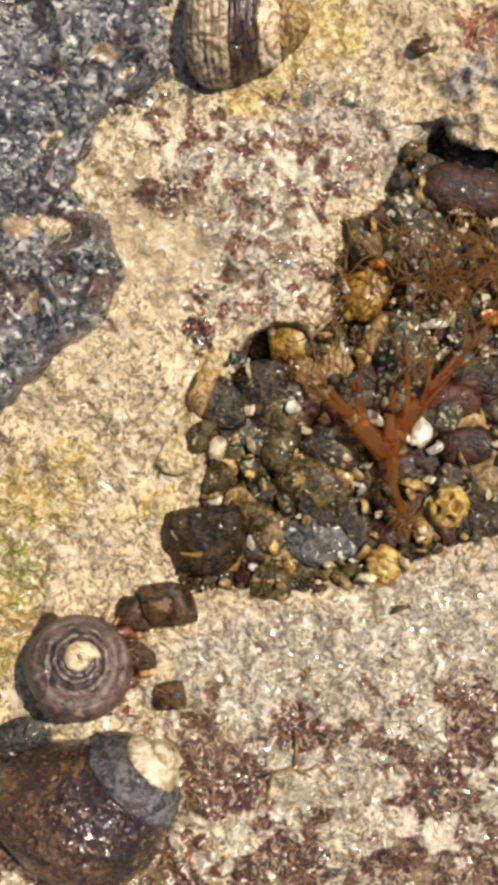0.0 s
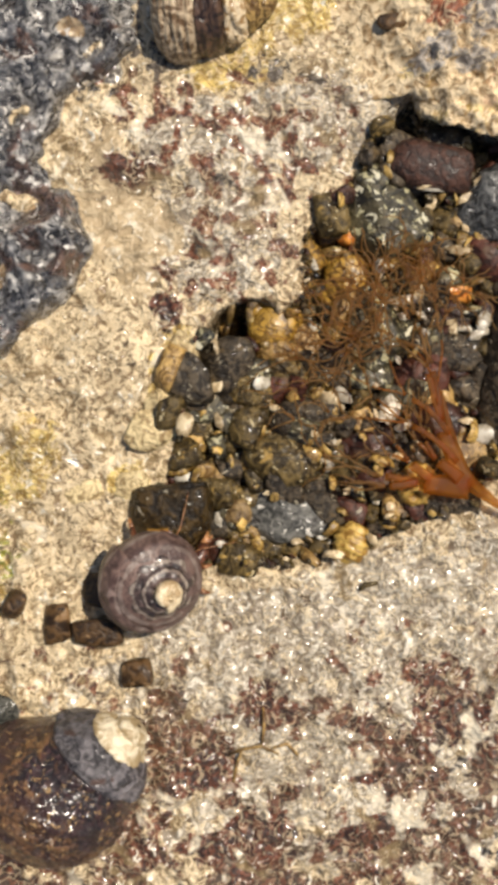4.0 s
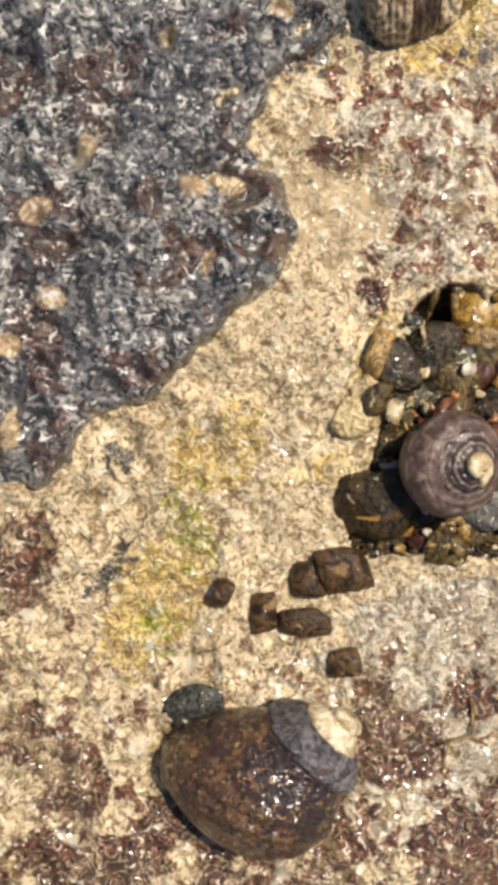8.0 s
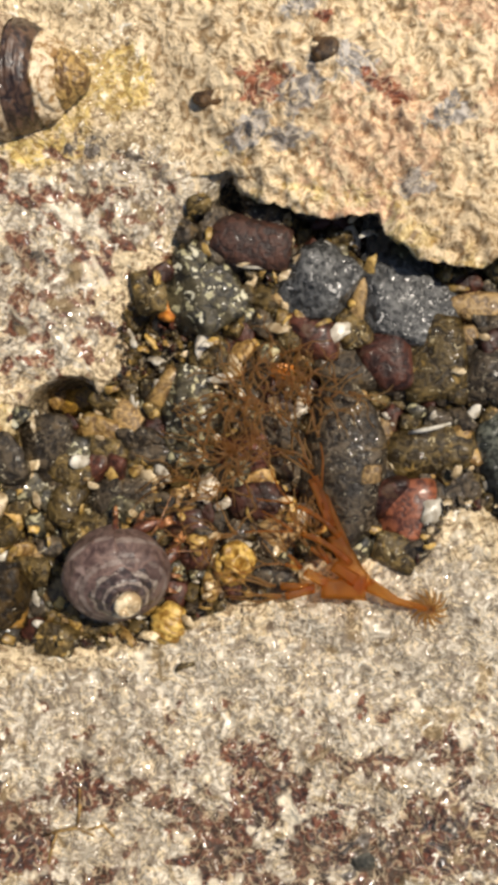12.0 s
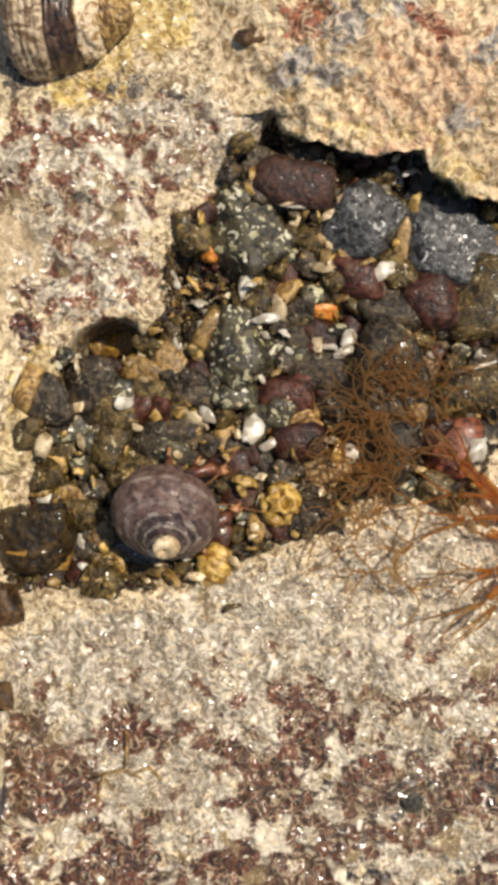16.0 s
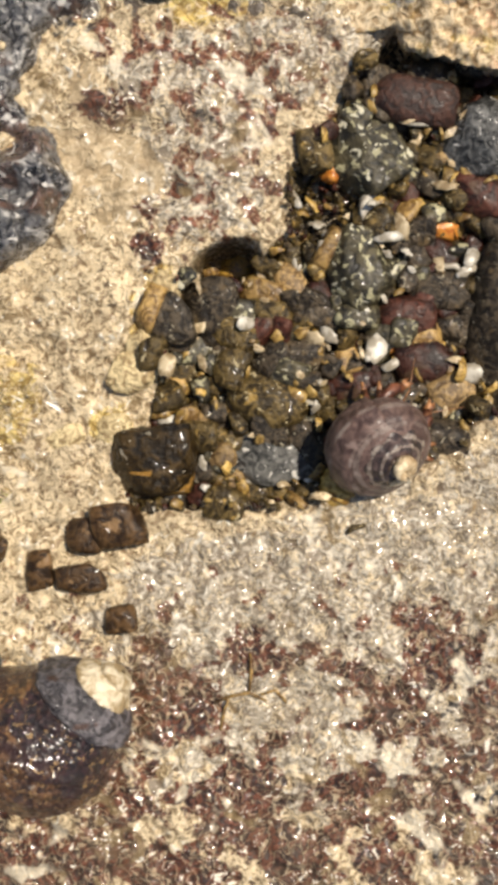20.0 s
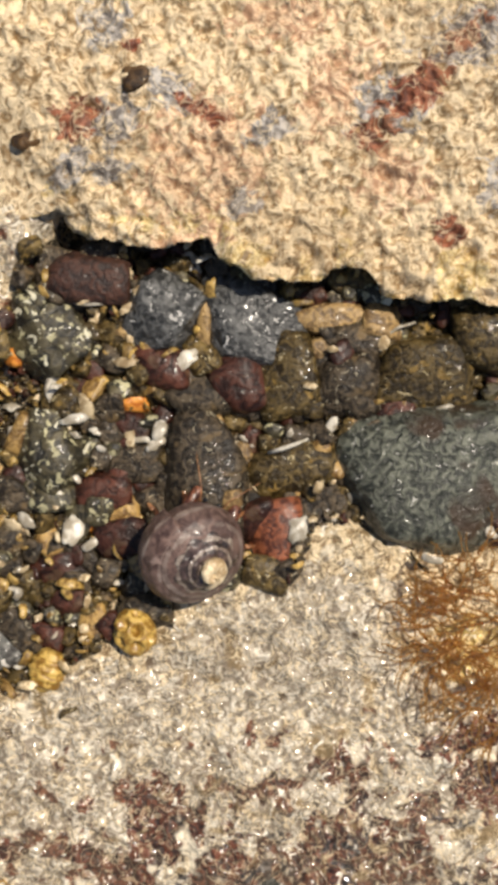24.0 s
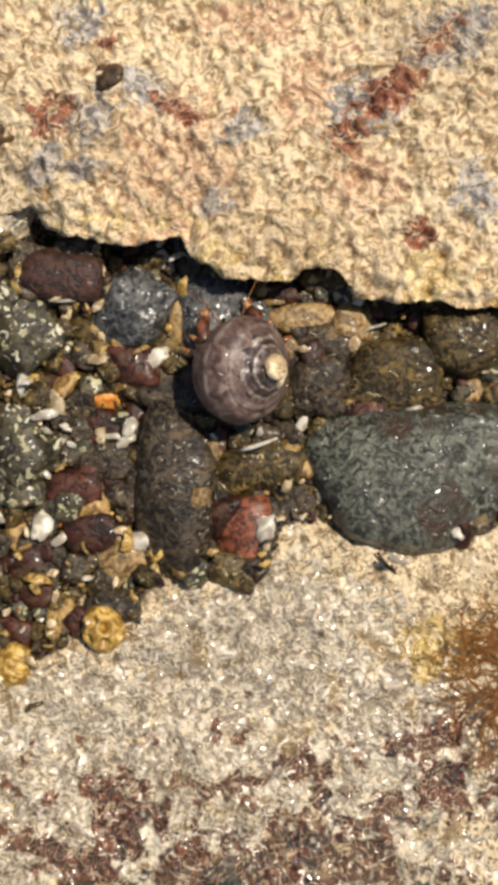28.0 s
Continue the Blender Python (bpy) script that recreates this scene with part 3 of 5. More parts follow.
OCHRE_ROWS = [
    (1.9, 18.2, 3.6, 3.8, 3.4, 0), (39.3, 4.3, 5.4, 4.4, 4, 20), (26, 0.1, 4, 4.6, 3.6, 40), (5.9, -8.1, 3, 4.2, 3.4, 0),
    (63.4, 7.9, 2.8, 4, 3.4, -10), (75.1, 11.8, 3, 2.6, 3, 0), (-8, 8.6, 4, 7, 3.4, -25), (82.6, 15.4, 3.4, 3.4, 3.4, 0), (30, 22.4, 7, 2.6, 3, 15), (-4.5, -4, 3.4, 3, 3, 0), (83, 20, 5, 3, 3, 20)]
WHITE_ROWS = [
    (30.5, 1.5, 3.8, 6, 3.4, -15), (53.4, 29.1, 6, 4.2, 3.6, 35), (38.7, 40.8, 7.6, 2.8, 3, -4), (69.9, -2.1, 5.4, 5.2, 4, -45), (33.5, -1, 4, 2, 2, 20),
    (22, 20, 3, 2.4, 2.4, 0), (46.5, 15.3, 4, 2, 2, 30), (-5.5, -10.5, 4, 2.4, 2.4, 0), (91.6, -9, 4, 2.4, 2, -20), (28.6, 8, 2.6, 5, 2.4, -35), (33, 21, 5, 2.6, 2.6, 10)]


TAKEN = [(23.9, -21.9, 4.2, 4.4), (35.6, -11.6, 4.4, 4.6)]       # x, y, half length, half width of every larger stone


def clear_of_stones(x, y, room=0.8):
    return all(((x - a) / b) ** 2 + ((y - c) / d) ** 2 > room for a, c, b, d in TAKEN)


def place_stones(rows, material, name, label, group, high=0.0, square=0.5, facet=1.0, lump=0.26, broken=True):
    for i, (x, y, a, b, c, turn) in enumerate(rows):
        if broken:
            me = baked(chip_mesh(name, material, 7 * i + len(label), 12 if a * b > 60 else 9, 18.0, 0.45), a / 2 * 1.2, b / 2 * 1.2, c / 2, name)
        else:
            me = baked(stone_mesh(name, material, 7 * i + len(label), square, lump, 4, facet), a / 2 * 1.16, b / 2 * 1.16, c / 2, name)
        ob = new(name, me)
        on = np.array([float(x)]), np.array([float(y)])
        z = (max(floor_at(x, y), float(ledge_height(*on)[0])) if inside(LEDGE_OUTLINE, *on)[0] > 2 else floor_at(x, y)) + 0.22 * c + 0.6 * high
        ob.matrix_basis = pose(x * MM, y * MM, z * MM, 0, 0, turn)
        tagged(ob, label, name.replace("_", " "), group)
        TAKEN.append((x, y, a / 2, b / 2))


place_stones(DARK_ROWS, SLATE, "pebble", "wet blackish slate pebble lying in the pool", "slate pebbles", 0.8)
place_stones(OLIVE_ROWS, OLIVE, "pebble", "wet olive-brown pebble lying in the pool", "olive pebbles", 0.6)
place_stones(WINE_ROWS, WINE, "pebble", "wet wine-red pebble lying in the pool", "wine-red pebbles", 0.9)
place_stones(SANDY_ROWS, SANDY, "pebble", "sandy tan pebble lying among dark stones", "tan pebbles", 1.6)
place_stones(OCHRE_ROWS, OCHRE, "pebble", "small ochre yellow pebble lying among dark stones", "ochre pebbles", 1.8)
place_stones([(23.4, 32.9, 4, 3, 3, 0), (34.4, 2.9, 3, 3.6, 3, 0), (42.5, 23, 5.5, 2.6, 3, -10)], ORANGE, "pebble", "small bright orange pebble in the pool", "orange pebbles", 2.4)
place_stones([(29.3, 36.7, 14, 15, 9, 20), (28.2, 15.2, 11, 15.5, 7, 10)], MOTTLED, "pebble", "dark pebble mottled with pale green specks", "mottled pebbles", 0.4, 0.5, 1.0, 0.26, False)
place_stones([(50.2, 37.3, 15, 13, 9, 0), (64.4, 34.5, 18, 17, 9, -30)], BLUE_STONE, "pebble", "rough dark grey pebble lying in the pool", "grey pebbles", 0.6, 0.3, 1.0, 0.26, False)
PALE_GREY = surface("pale_grey_stone", (0.030, 0.029, 0.025), (0.19, 0.18, 0.155), 0.5, 1.3, 0.4, 0.4, 0.5, 0.36, 0.66, flecks=((0.60, 0.56, 0.48), 0.4, 0.63), spots=(((0.03, 0.025, 0.02), 0.2, 0.58, 0.66),), spec=0.3)
YELLOW_ROCK = surface("yellow_rock", (0.30, 0.20, 0.085), (0.79, 0.63, 0.34), 0.5, 1.5, 0.5, 0.3, 0.8, 0.38, 0.58, curl=0.3)
place_stones([(12.2, -16.9, 16, 9.5, 6, 5)], PALE_GREY, "pebble", "pale blue-grey flat stone with white veins", "", 1.6, 0.3, 1.0, 0.2, False)
place_stones([(-6.8, 11.0, 5, 9, 4, -30), (-9.6, 2.0, 5, 7, 4, 8), (-23.5, -13.3, 6.4, 5, 3, 0), (-12.2, -2.2, 8.5, 6.5, 4, 20), (-15, -11.5, 6, 4.6, 3, 20)], YELLOW_ROCK, "rock_nodule", "rounded yellowish cream nodule on the pool rim", "rim nodules", -1.6, 0.2, 0.4, 0.3, False)
place_stones([(97.3, 4.8, 35, 24.5, 15, -2)], GREY_STONE, "large_pebble", "large smooth oval speckled grey pebble", "", 0.9, 0.35, 0.3, 0.1, False)
# its bright specks are wet glints put into the slate colour
place_stones([(54.5, 4.6, 14.5, 29, 11, 3)], SLATE, "large_pebble", "long dark slate stone with quartz specks", "", 1.2, 0.5, 0.25, 0.06, False)
place_stones([(41.4, -14.2, 9, 6.6, 5, 8)], SLATE, "pebble", "rough blackish pebble beside the pitted stone", "", 3.0)
place_stones([(59.0, 4.4, 3.0, 2.8, 1.6, 0)], SANDY, "shell_fragment", "small tan shell bit on the long slate stone", "", 12.0)
place_stones([(65.3, -3.7, 9, 12, 7, 0)], BRICK_RED, "pebble", "rough brick-red stone at the pool edge", "", 1.0)
place_stones([(-8.2, -18.0, 13.2, 11.9, 10, 4)], BROWN_STONE, "square_pebble", "square wet dark brown pebble with ochre stains", "", 2.4, 1.4, 0.2, 0.13, False)
place_stones([(37.3, 45.9, 13, 8.4, 8, -8)], DARK_RED, "pebble", "dull red-brown pebble under the ledge", "", 0.9)
place_stones([(-13.9, -28.4, 8, 6.4, 5, 10)], RUSSET, "pebble", "reddish brown pebble beside the square stone", "", 0.8)
place_stones([(-35, -32.6, 3, 4, 2, -20), (-27.9, -35.9, 4, 6, 3, 5), (-20.8, -37.6, 7.4, 4.4, 3.4, 8), (-13.9, -44.5, 5, 4.2, 3, 10), (-20, -30, 6, 5, 3, 0)],
             RUSSET, "pebble", "small dark pebble lying on pale sand", "small dark pebbles", 0.6)

place_stones([(50.3, 76.4, 4, 4, 2.4, 0), (30.8, 68.9, 5, 2.4, 1.6, 5)], RUSSET, "pebble", "small dark pebble lodged in the pale ledge", "ledge pebbles", -1.2)


def gravel():
    """The countable small stones that fill the pool between the larger ones, then the grit under them."""
    rnd = random.Random(5)
    kinds = [(SLATE, "small wet black pebble in the pool gravel"), (OLIVE, "small olive-brown pebble in the pool gravel"), (WINE, "small wine-red pebble in the pool gravel"),
             (SANDY, "small tan pebble in the pool gravel"), (OCHRE, "small ochre pebble in the pool gravel"), (SHELL_WHITE, "small white shell chip in the pool gravel"), (MOTTLED, "small mottled pebble in the pool gravel")]
    shapes = {}
    spots, tries = [], 0
    while len(spots) < 292 and tries < 16000:
        tries += 1
        x, y = rnd.uniform(-13, 116), rnd.uniform(-25, 54)
        if x > 52 and rnd.random() < 0.35:
            continue
        d = float(inside(POOL, np.array([x]), np.array([y]))[0])
        size = rnd.choice((3.0, 3.8, 4.6, 5.6, 6.6))
        if d < 1.0 or (x - 21.5) ** 2 + (y - 26) ** 2 < 50 or (x - 4.4) ** 2 + 2.6 * (y - 17) ** 2 < 42 or (x - 33.5) ** 2 + (y - 53.5) ** 2 < 26 or any((x - a) ** 2 + (y - b) ** 2 < (0.33 * (size + c)) ** 2 for a, b, c in spots):
            continue
        if not clear_of_stones(x, y):
            continue
        spots.append((x, y, size))
    for x, y, size in spots:
        k = rnd.choices(range(7), (28, 34, 15, 1, 3, 1, 18))[0]
        v = rnd.randrange(6)
        if (k, v, size) not in shapes:
            shapes[k, v, size] = baked(chip_mesh("pebble", kinds[k][0], 100 + 10 * k + v, 8, 18.0, 0.5), 0.62 * size, (0.47 if k != 5 else 0.30) * size, (0.27 if k != 5 else 0.16) * size, "pebble")
        ob = new("shell_chip" if k == 5 else "pebble", shapes[k, v, size])
        ob.matrix_basis = pose(x * MM, y * MM, (floor_at(x, y) + 1.6 + rnd.uniform(0, 1.6)) * MM, rnd.uniform(-25, 25), rnd.uniform(-25, 25), rnd.uniform(0, 360))
        tagged(ob, kinds[k][1], "shell chip" if k == 5 else "pebble", "pool gravel")


def flake_mesh(material, seed, size=1.0):
    """A broken, cupped flake of shell of radius 1 and its own thickness."""
    rnd = random.Random(seed)
    n, rings = 14, 3
    edge = [rnd.uniform(0.5, 1.05) for _ in range(n)]
    long, cup = rnd.uniform(0.28, 0.7), rnd.uniform(0.2, 0.6)
    verts, faces = [], []
    for level in (0.0, -0.09):
        for r in range(1, rings + 1):
            for k in range(n):
                q = r / rings * (0.75 * edge[k] + 0.25 * edge[(k + 1) % n])
                x, y = q * math.cos(2 * math.pi * k / n), q * long * math.sin(2 * math.pi * k / n)
                verts.append((x, y, level + cup * (0.5 - x * x - 1.4 * y * y)))
        verts.append((0, 0, level + cup * 0.5))
    half = n * rings + 1
    for side in (0, 1):
        o = side * half
        for k in range(n):
            tri = [(o + half - 1, o + k, o + (k + 1) % n)] + [(o + r * n + k, o + (r + 1) * n + k, o + (r + 1) * n + (k + 1) % n, o + r * n + (k + 1) % n) for r in range(rings - 1)]
            faces += [q if side == 0 else q[::-1] for q in tri]
    last = (rings - 1) * n
    faces += [(last + k, half + last + k, half + last + (k + 1) % n, last + (k + 1) % n) for k in range(n)]
    me = mesh_of("shell_flake", verts, faces, material)
    me.transform(Matrix.Scale(size * MM, 4))
    return me


CREAM_SHELL = surface("cream_shell", (0.34, 0.24, 0.12), (0.72, 0.58, 0.36), 0.6, 1.0, 0.4, 0.4, 0.25, vary=0.2)
AMBER_SHELL = surface("amber_shell", (0.15, 0.08, 0.015), (0.50, 0.33, 0.09), 0.6, 1.0, 0.4, 0.4, 0.25, vary=0.35)


def flakes():
    """Broken shell flakes that lie all over the pool gravel, thicker along its near rim."""
    rnd = random.Random(21)
    kinds = [(SHELL_WHITE, "broken white shell flake in the pool gravel"), (CREAM_SHELL, "broken cream shell flake in the pool gravel"), (AMBER_SHELL, "broken amber shell flake in the pool gravel")]
    sizes = (0.9, 1.2, 1.5, 1.8, 2.2, 2.9)
    shapes = [[[flake_mesh(m, 40 + 10 * i + v, size) for size in sizes] for v in range(5)] for i, (m, label) in enumerate(kinds)]
    count = 0
    while count < 250:
        x, y = rnd.uniform(-14, 112), rnd.uniform(-26, 50)
        d = float(inside(POOL, np.array([x]), np.array([y]))[0])
        if d < 0.8 or rnd.random() > (1.0 if d < 7 and (y < 10 or x < 34) else 0.6 if x < 50 else 0.25) or (x - 33.5) ** 2 + (y - 53.5) ** 2 < 40 or (x - 4.4) ** 2 + 2.6 * (y - 17) ** 2 < 36:
            continue
        if not clear_of_stones(x, y, 0.6):
            continue
        k = rnd.choices(range(3), (15, 30, 55))[0]
        ob = new("shell_flake", rnd.choice(shapes[k][rnd.randrange(5)]))
        ob.matrix_basis = pose(x * MM, y * MM, (floor_at(x, y) + (rnd.uniform(1.4, 2.4) if (x - 20) ** 2 + (y - 26) ** 2 < 60 else rnd.uniform(3.4, 5.0))) * MM, rnd.uniform(-35, 35), rnd.uniform(-35, 35), rnd.uniform(0, 360))
        tagged(ob, kinds[k][1], "shell flake", "shell flakes")
        count += 1


gravel()
flakes()
for i, (x, y, a, b, c, turn) in enumerate(WHITE_ROWS):
    me = flake_mesh(SHELL_WHITE, 500 + i)
    me.transform(Matrix.Diagonal((a * 0.58, b * 0.95, 2.4, 1)))
    ob = tagged(new("shell_fragment", me), "broken white shell fragment among dark pebbles", "shell fragment", "shell fragments")
    ob.matrix_basis = pose(x * MM, y * MM, (floor_at(x, y) + 4.6) * MM, 8 * (i % 3 - 1), 6 * (i % 2), turn)


def grit():
    rnd = random.Random(8)
    sources = [stone_mesh("s", SLATE, 300 + i, 0.3, 0.2, 1, 0.5) for i in range(5)]
    raw = []
    for me in sources:
        raw.append((np.array([v.co[:] for v in me.vertices]), [tuple(p.vertices) for p in me.polygons]))
        bpy.data.meshes.remove(me)
    mats = [SLATE, OLIVE, WINE, SANDY, OCHRE, SHELL_WHITE]
    verts, faces, which = [], [], []
    xs = np.array([rnd.uniform(-14, 118) for _ in range(15000)])
    ys = np.array([rnd.uniform(-26, 56) for _ in range(15000)])
    ok, zs = (inside(POOL, xs, ys) > 0.2) & ((xs - 33.5) ** 2 + (ys - 53.5) ** 2 > 30) & ((xs - 4.4) ** 2 + 2.6 * (ys - 17) ** 2 > 34), ground_height(xs, ys)
    for x, y, z in zip(xs[ok], ys[ok], zs[ok]):
        v, f = raw[rnd.randrange(5)]
        s = rnd.uniform(0.5, 1.4)
        turn = np.array(Euler((rnd.uniform(0, 6), rnd.uniform(0, 6), rnd.uniform(0, 6))).to_matrix())
        n = len(verts)
        verts += list(((v * (s, s * 0.75, s * 0.42)) @ turn.T + (x, y, z + rnd.uniform(0.2, 2.1))) * MM)
        faces += [tuple(i + n for i in q) for q in f]
        which += [rnd.choices(range(6), (38, 42, 14, 1, 3, 2))[0]] * len(f)
    me = mesh_of("grit", verts, faces, mats[0], False)
    for m in mats[1:]:
        me.materials.append(m)
    me.polygons.foreach_set("material_index", which)
    tagged(new("grit", me), "dark grit and shell bits on the pool floor", "gravel", kind="stuff")


grit()


# ---- coiled shells ----
def coil(name, material, radius, rise, start, end, turns, power=0.9, waist=0.52, girth=0.5, steps=56, ring=22, ridges=0.0, knobs=0.0, seed=0, stretch=1.0):
    """Part of a coiled shell, from one turn to another counted from the tip, with the axis along z, the tip up and the last whorl round
    the origin. Sizes in millimetres. 'pale' holds broken bands along the whorls, 'band' the place across a whorl."""
    n = int((end - start) * steps)
    th = start + (end - start) * np.arange(n + 1) / n
    v = 2 * np.pi * np.arange(ring) / ring
    T, V = np.meshgrid(th, v, indexing="ij")
    r = radius * (np.maximum(T, 0.02) / turns) ** power
    r = r * (1 - 0.11 * step(turns - 0.42, turns, T))
    tube_r = girth * r * (1 + ridges * np.cos(9 * V) + knobs * np.maximum(0, np.cos(V - 0.9)) * np.sin(T * 2 * np.pi * 9) + 0.02 * vnoise(T * 11, V * 2.2, seed))
    out = waist * r + tube_r * np.cos(V)
    z = rise * (1 - r / radius) + tube_r * np.sin(V) * np.where(np.sin(V) < 0, stretch, 1.0)
    ang = -2 * np.pi * T
    co = np.stack([out * np.cos(ang), out * np.sin(ang), z], -1).reshape(-1, 3) * MM
    faces = []
    for i in range(n):
        for k in range(ring):
            a, b = i * ring + k, i * ring + (k + 1) % ring
            faces.append((a, a + ring, b + ring, b))
    faces += [tuple(range(ring)), tuple(n * ring + k for k in range(ring))[::-1]]
    me = mesh_of(name, co, faces, material)
    inner = (turns - T) / turns
    lines = np.maximum(0, np.cos(7 * V + 1.4 * vnoise(T * 4, V * 0 + 1.7, seed + 3))) ** 2.2
    dash = 0.78 + 1.0 * vnoise(T * 14, V * 1.3, seed + 1) + 0.25 * vnoise(T * 5, V, seed + 2)
    pale = np.clip(lines * dash * (0.85 + 1.6 * inner), 0, 1)
    for key, value in (("pale", pale), ("band", (0.5 + 0.5 * np.sin(V)) ** 2.4), ("turn", inner)):
        at = me.attributes.new(key, "FLOAT", "POINT")
        at.data.foreach_set("value", value.astype(np.float32).ravel())
    return me


PURPLE = surface("purple_shell", (0.055, 0.029, 0.024), (0.20, 0.125, 0.10), 0.45, 0.8, 0.5, 0.2, 0.3, 0.34, 0.68, masks=(("pale", (0.14, 0.098, 0.080), (0.31, 0.24, 0.20), 0.7, 0.9),), spots=(((0.25, 0.175, 0.145), 0.3, 0.60, 0.74),))
SPIRE = surface("dark_spire", (0.024, 0.015, 0.013), (0.135, 0.088, 0.075), 0.6, 0.8, 0.38, 0.5, 0.2, 0.34, 0.68, masks=(("pale", (0.19, 0.14, 0.11), (0.56, 0.48, 0.39), 1.0, 1.2),))
TIP = surface("worn_tip", (0.42, 0.29, 0.15), (0.80, 0.66, 0.43), 0.6, 0.8, 0.45, 0.3, 0.2)
BROWN_SHELL = surface("brown_shell", (0.030, 0.012, 0.005), (0.195, 0.092, 0.032), 0.8, 0.9, 0.36, 1.0, 1.2, 0.40, 0.62, gloss=0.12, spots=(((0.040, 0.012, 0.009), 0.09, 0.46, 0.60),), flecks=((0.34, 0.21, 0.085), 0.9, 0.62), film=0.9, masks=(("band", (0.010, 0.005, 0.006), (0.070, 0.026, 0.026), 0.25, 1.0),))
SLATE_SHELL = surface("slate_shell", (0.030, 0.026, 0.028), (0.19, 0.17, 0.175), 0.7, 1.0, 0.5, 0.3, 0.8, 0.36, 0.66, spots=(((0.07, 0.035, 0.025), 0.25, 0.56, 0.68),))
CHALK = surface("chalky_shell", (0.36, 0.26, 0.13), (0.80, 0.69, 0.49), 0.34, 1.0, 0.5, 0.3, 0.3)
STREAKED = surface("streaked_shell", (0.16, 0.09, 0.04), (0.70, 0.54, 0.35), 0.30, 2.8, 0.4, 0.4, 0.4, 0.40, 0.60)
WORN_CREAM = surface("worn_cream_shell", (0.30, 0.17, 0.06), (0.76, 0.61, 0.40), 0.34, 2.2, 0.4, 0.4, 0.4, 0.40, 0.58)
AMBER_SPIRE = surface("amber_spire", (0.13, 0.065, 0.018), (0.62, 0.40, 0.13), 0.45, 1.8, 0.4, 0.4, 0.5, 0.40, 0.60)
UMBER = surface("umber_shell", (0.020, 0.010, 0.007), (0.13, 0.070, 0.040), 0.6, 1.0, 0.35, 0.6, 0.3)
LEG_RED = surface("crab_leg", (0.055, 0.016, 0.008), (0.20, 0.068, 0.028), 0.8, 0.5, 0.35, 0.5, 0.1, spots=(((0.02, 0.008, 0.006), 0.5, 0.55, 0.66),))
LEG_TIP = surface("leg_tip", (0.16, 0.06, 0.02), (0.55, 0.26, 0.10), 0.8, 0.5, 0.35, 0.4, 0.1)
EYE_DARK = surface("eye", (0.004, 0.004, 0.004), (0.02, 0.02, 0.02), 1.0, 0.2, 0.12, 0.8, 0.02)


def v3(x, y, z):
    return Vector((x * MM, y * MM, z * MM))


def hermit_crab():
    crab = tagged(new("hermit_crab"), "hermit crab in a purple-grey coiled snail shell crawling", "hermit crab")
    shell = part("shell", coil("shell", PURPLE, 10.2, 9.5, 3.3, 4.8, 4.8, 0.82, 0.52, 0.48, 80, 56, 0.022, 0.0, 4, 1.35), crab, "purple-grey coiled shell with pale broken lines")
    part("spire", coil("spire", SPIRE, 9.7, 9.8, 1.3, 3.32, 4.8, 0.82, 0.55, 0.47, 64, 40, 0.02, 0.05, 9), shell, "dark ridged spire with white dashes")
    part("tip", coil("tip", TIP, 9.9, 10.8, 0.0, 1.4, 4.8, 0.82, 0.5, 0.52, 48, 18, 0.0, 0.04, 6), shell, "worn cream shell tip")
    for side in (-1, 1):
        pts = [v3(2.5, side * 2.6, -3.4), v3(6.4, side * 4.2, -2.4), v3(8.8, side * 4.0, -3.6), v3(10.2, side * 3.0, -4.2)]
        claw = part("claw", joined("claw", [tube(pts, [0.8 * MM, 1.0 * MM, 1.25 * MM, 0.9 * MM], 10)], LEG_RED), crab, "red-brown claw")
        part("fingers", joined("fingers", [tube([pts[3], v3(11.4, side * 2.6, -4.6), v3(12.2, side * 2.0, -5.0)], [0.75 * MM, 0.5 * MM, 0.12 * MM], 8),
                                           tube([pts[3], v3(11.5, side * 3.4, -4.6), v3(12.3, side * 3.1, -5.0)], [0.6 * MM, 0.4 * MM, 0.1 * MM], 8)], LEG_TIP), claw)
        for k, (fx, fy) in enumerate(((7.6, 6.0), (4.2, 8.8))):
            pts = [v3(2.0, side * 3.4, -3.2), v3(fx * 0.62, side * fy * 0.62, -0.6), v3(fx * 0.92, side * fy * 0.92, -3.2)]
            leg = part("leg", joined("leg", [tube(pts, [0.75 * MM, 0.7 * MM, 0.5 * MM], 8)], LEG_RED), crab, "banded red-brown walking leg")
            part("leg_tip", joined("leg_tip", [tube([pts[2], v3(fx * 1.06, side * fy * 1.06, -4.0), v3(fx * 1.12, side * fy * 1.12, -5.2)], [0.5 * MM, 0.34 * MM, 0.08 * MM], 8)], LEG_TIP), leg)
        stalk = part("eye_stalk", joined("eye_stalk", [tube([v3(3, side * 0.9, -2.6), v3(6.5, side * 1.1, -0.6), v3(8.0, side * 1.2, -0.2)], [0.4 * MM, 0.32 * MM, 0.34 * MM], 8)], LEG_RED), crab)
        part("eye", joined("eye", [tube([v3(8.0, side * 1.2, -0.2), v3(8.5, side * 1.23, 0.0), v3(8.9, side * 1.25, 0.1)], [0.36 * MM, 0.45 * MM, 0.15 * MM], 8)], EYE_DARK), stalk)
        part("antenna", joined("antenna", [tube([v3(4, side * 0.6, -2.4), v3(10, side * 2.6, 0.2), v3(15, side * 6.0, -1.4)], [0.16 * MM, 0.12 * MM, 0.05 * MM], 6)], LEG_TIP), crab)
    return crab, shell


HERMIT, HERMIT_SHELL = hermit_crab()


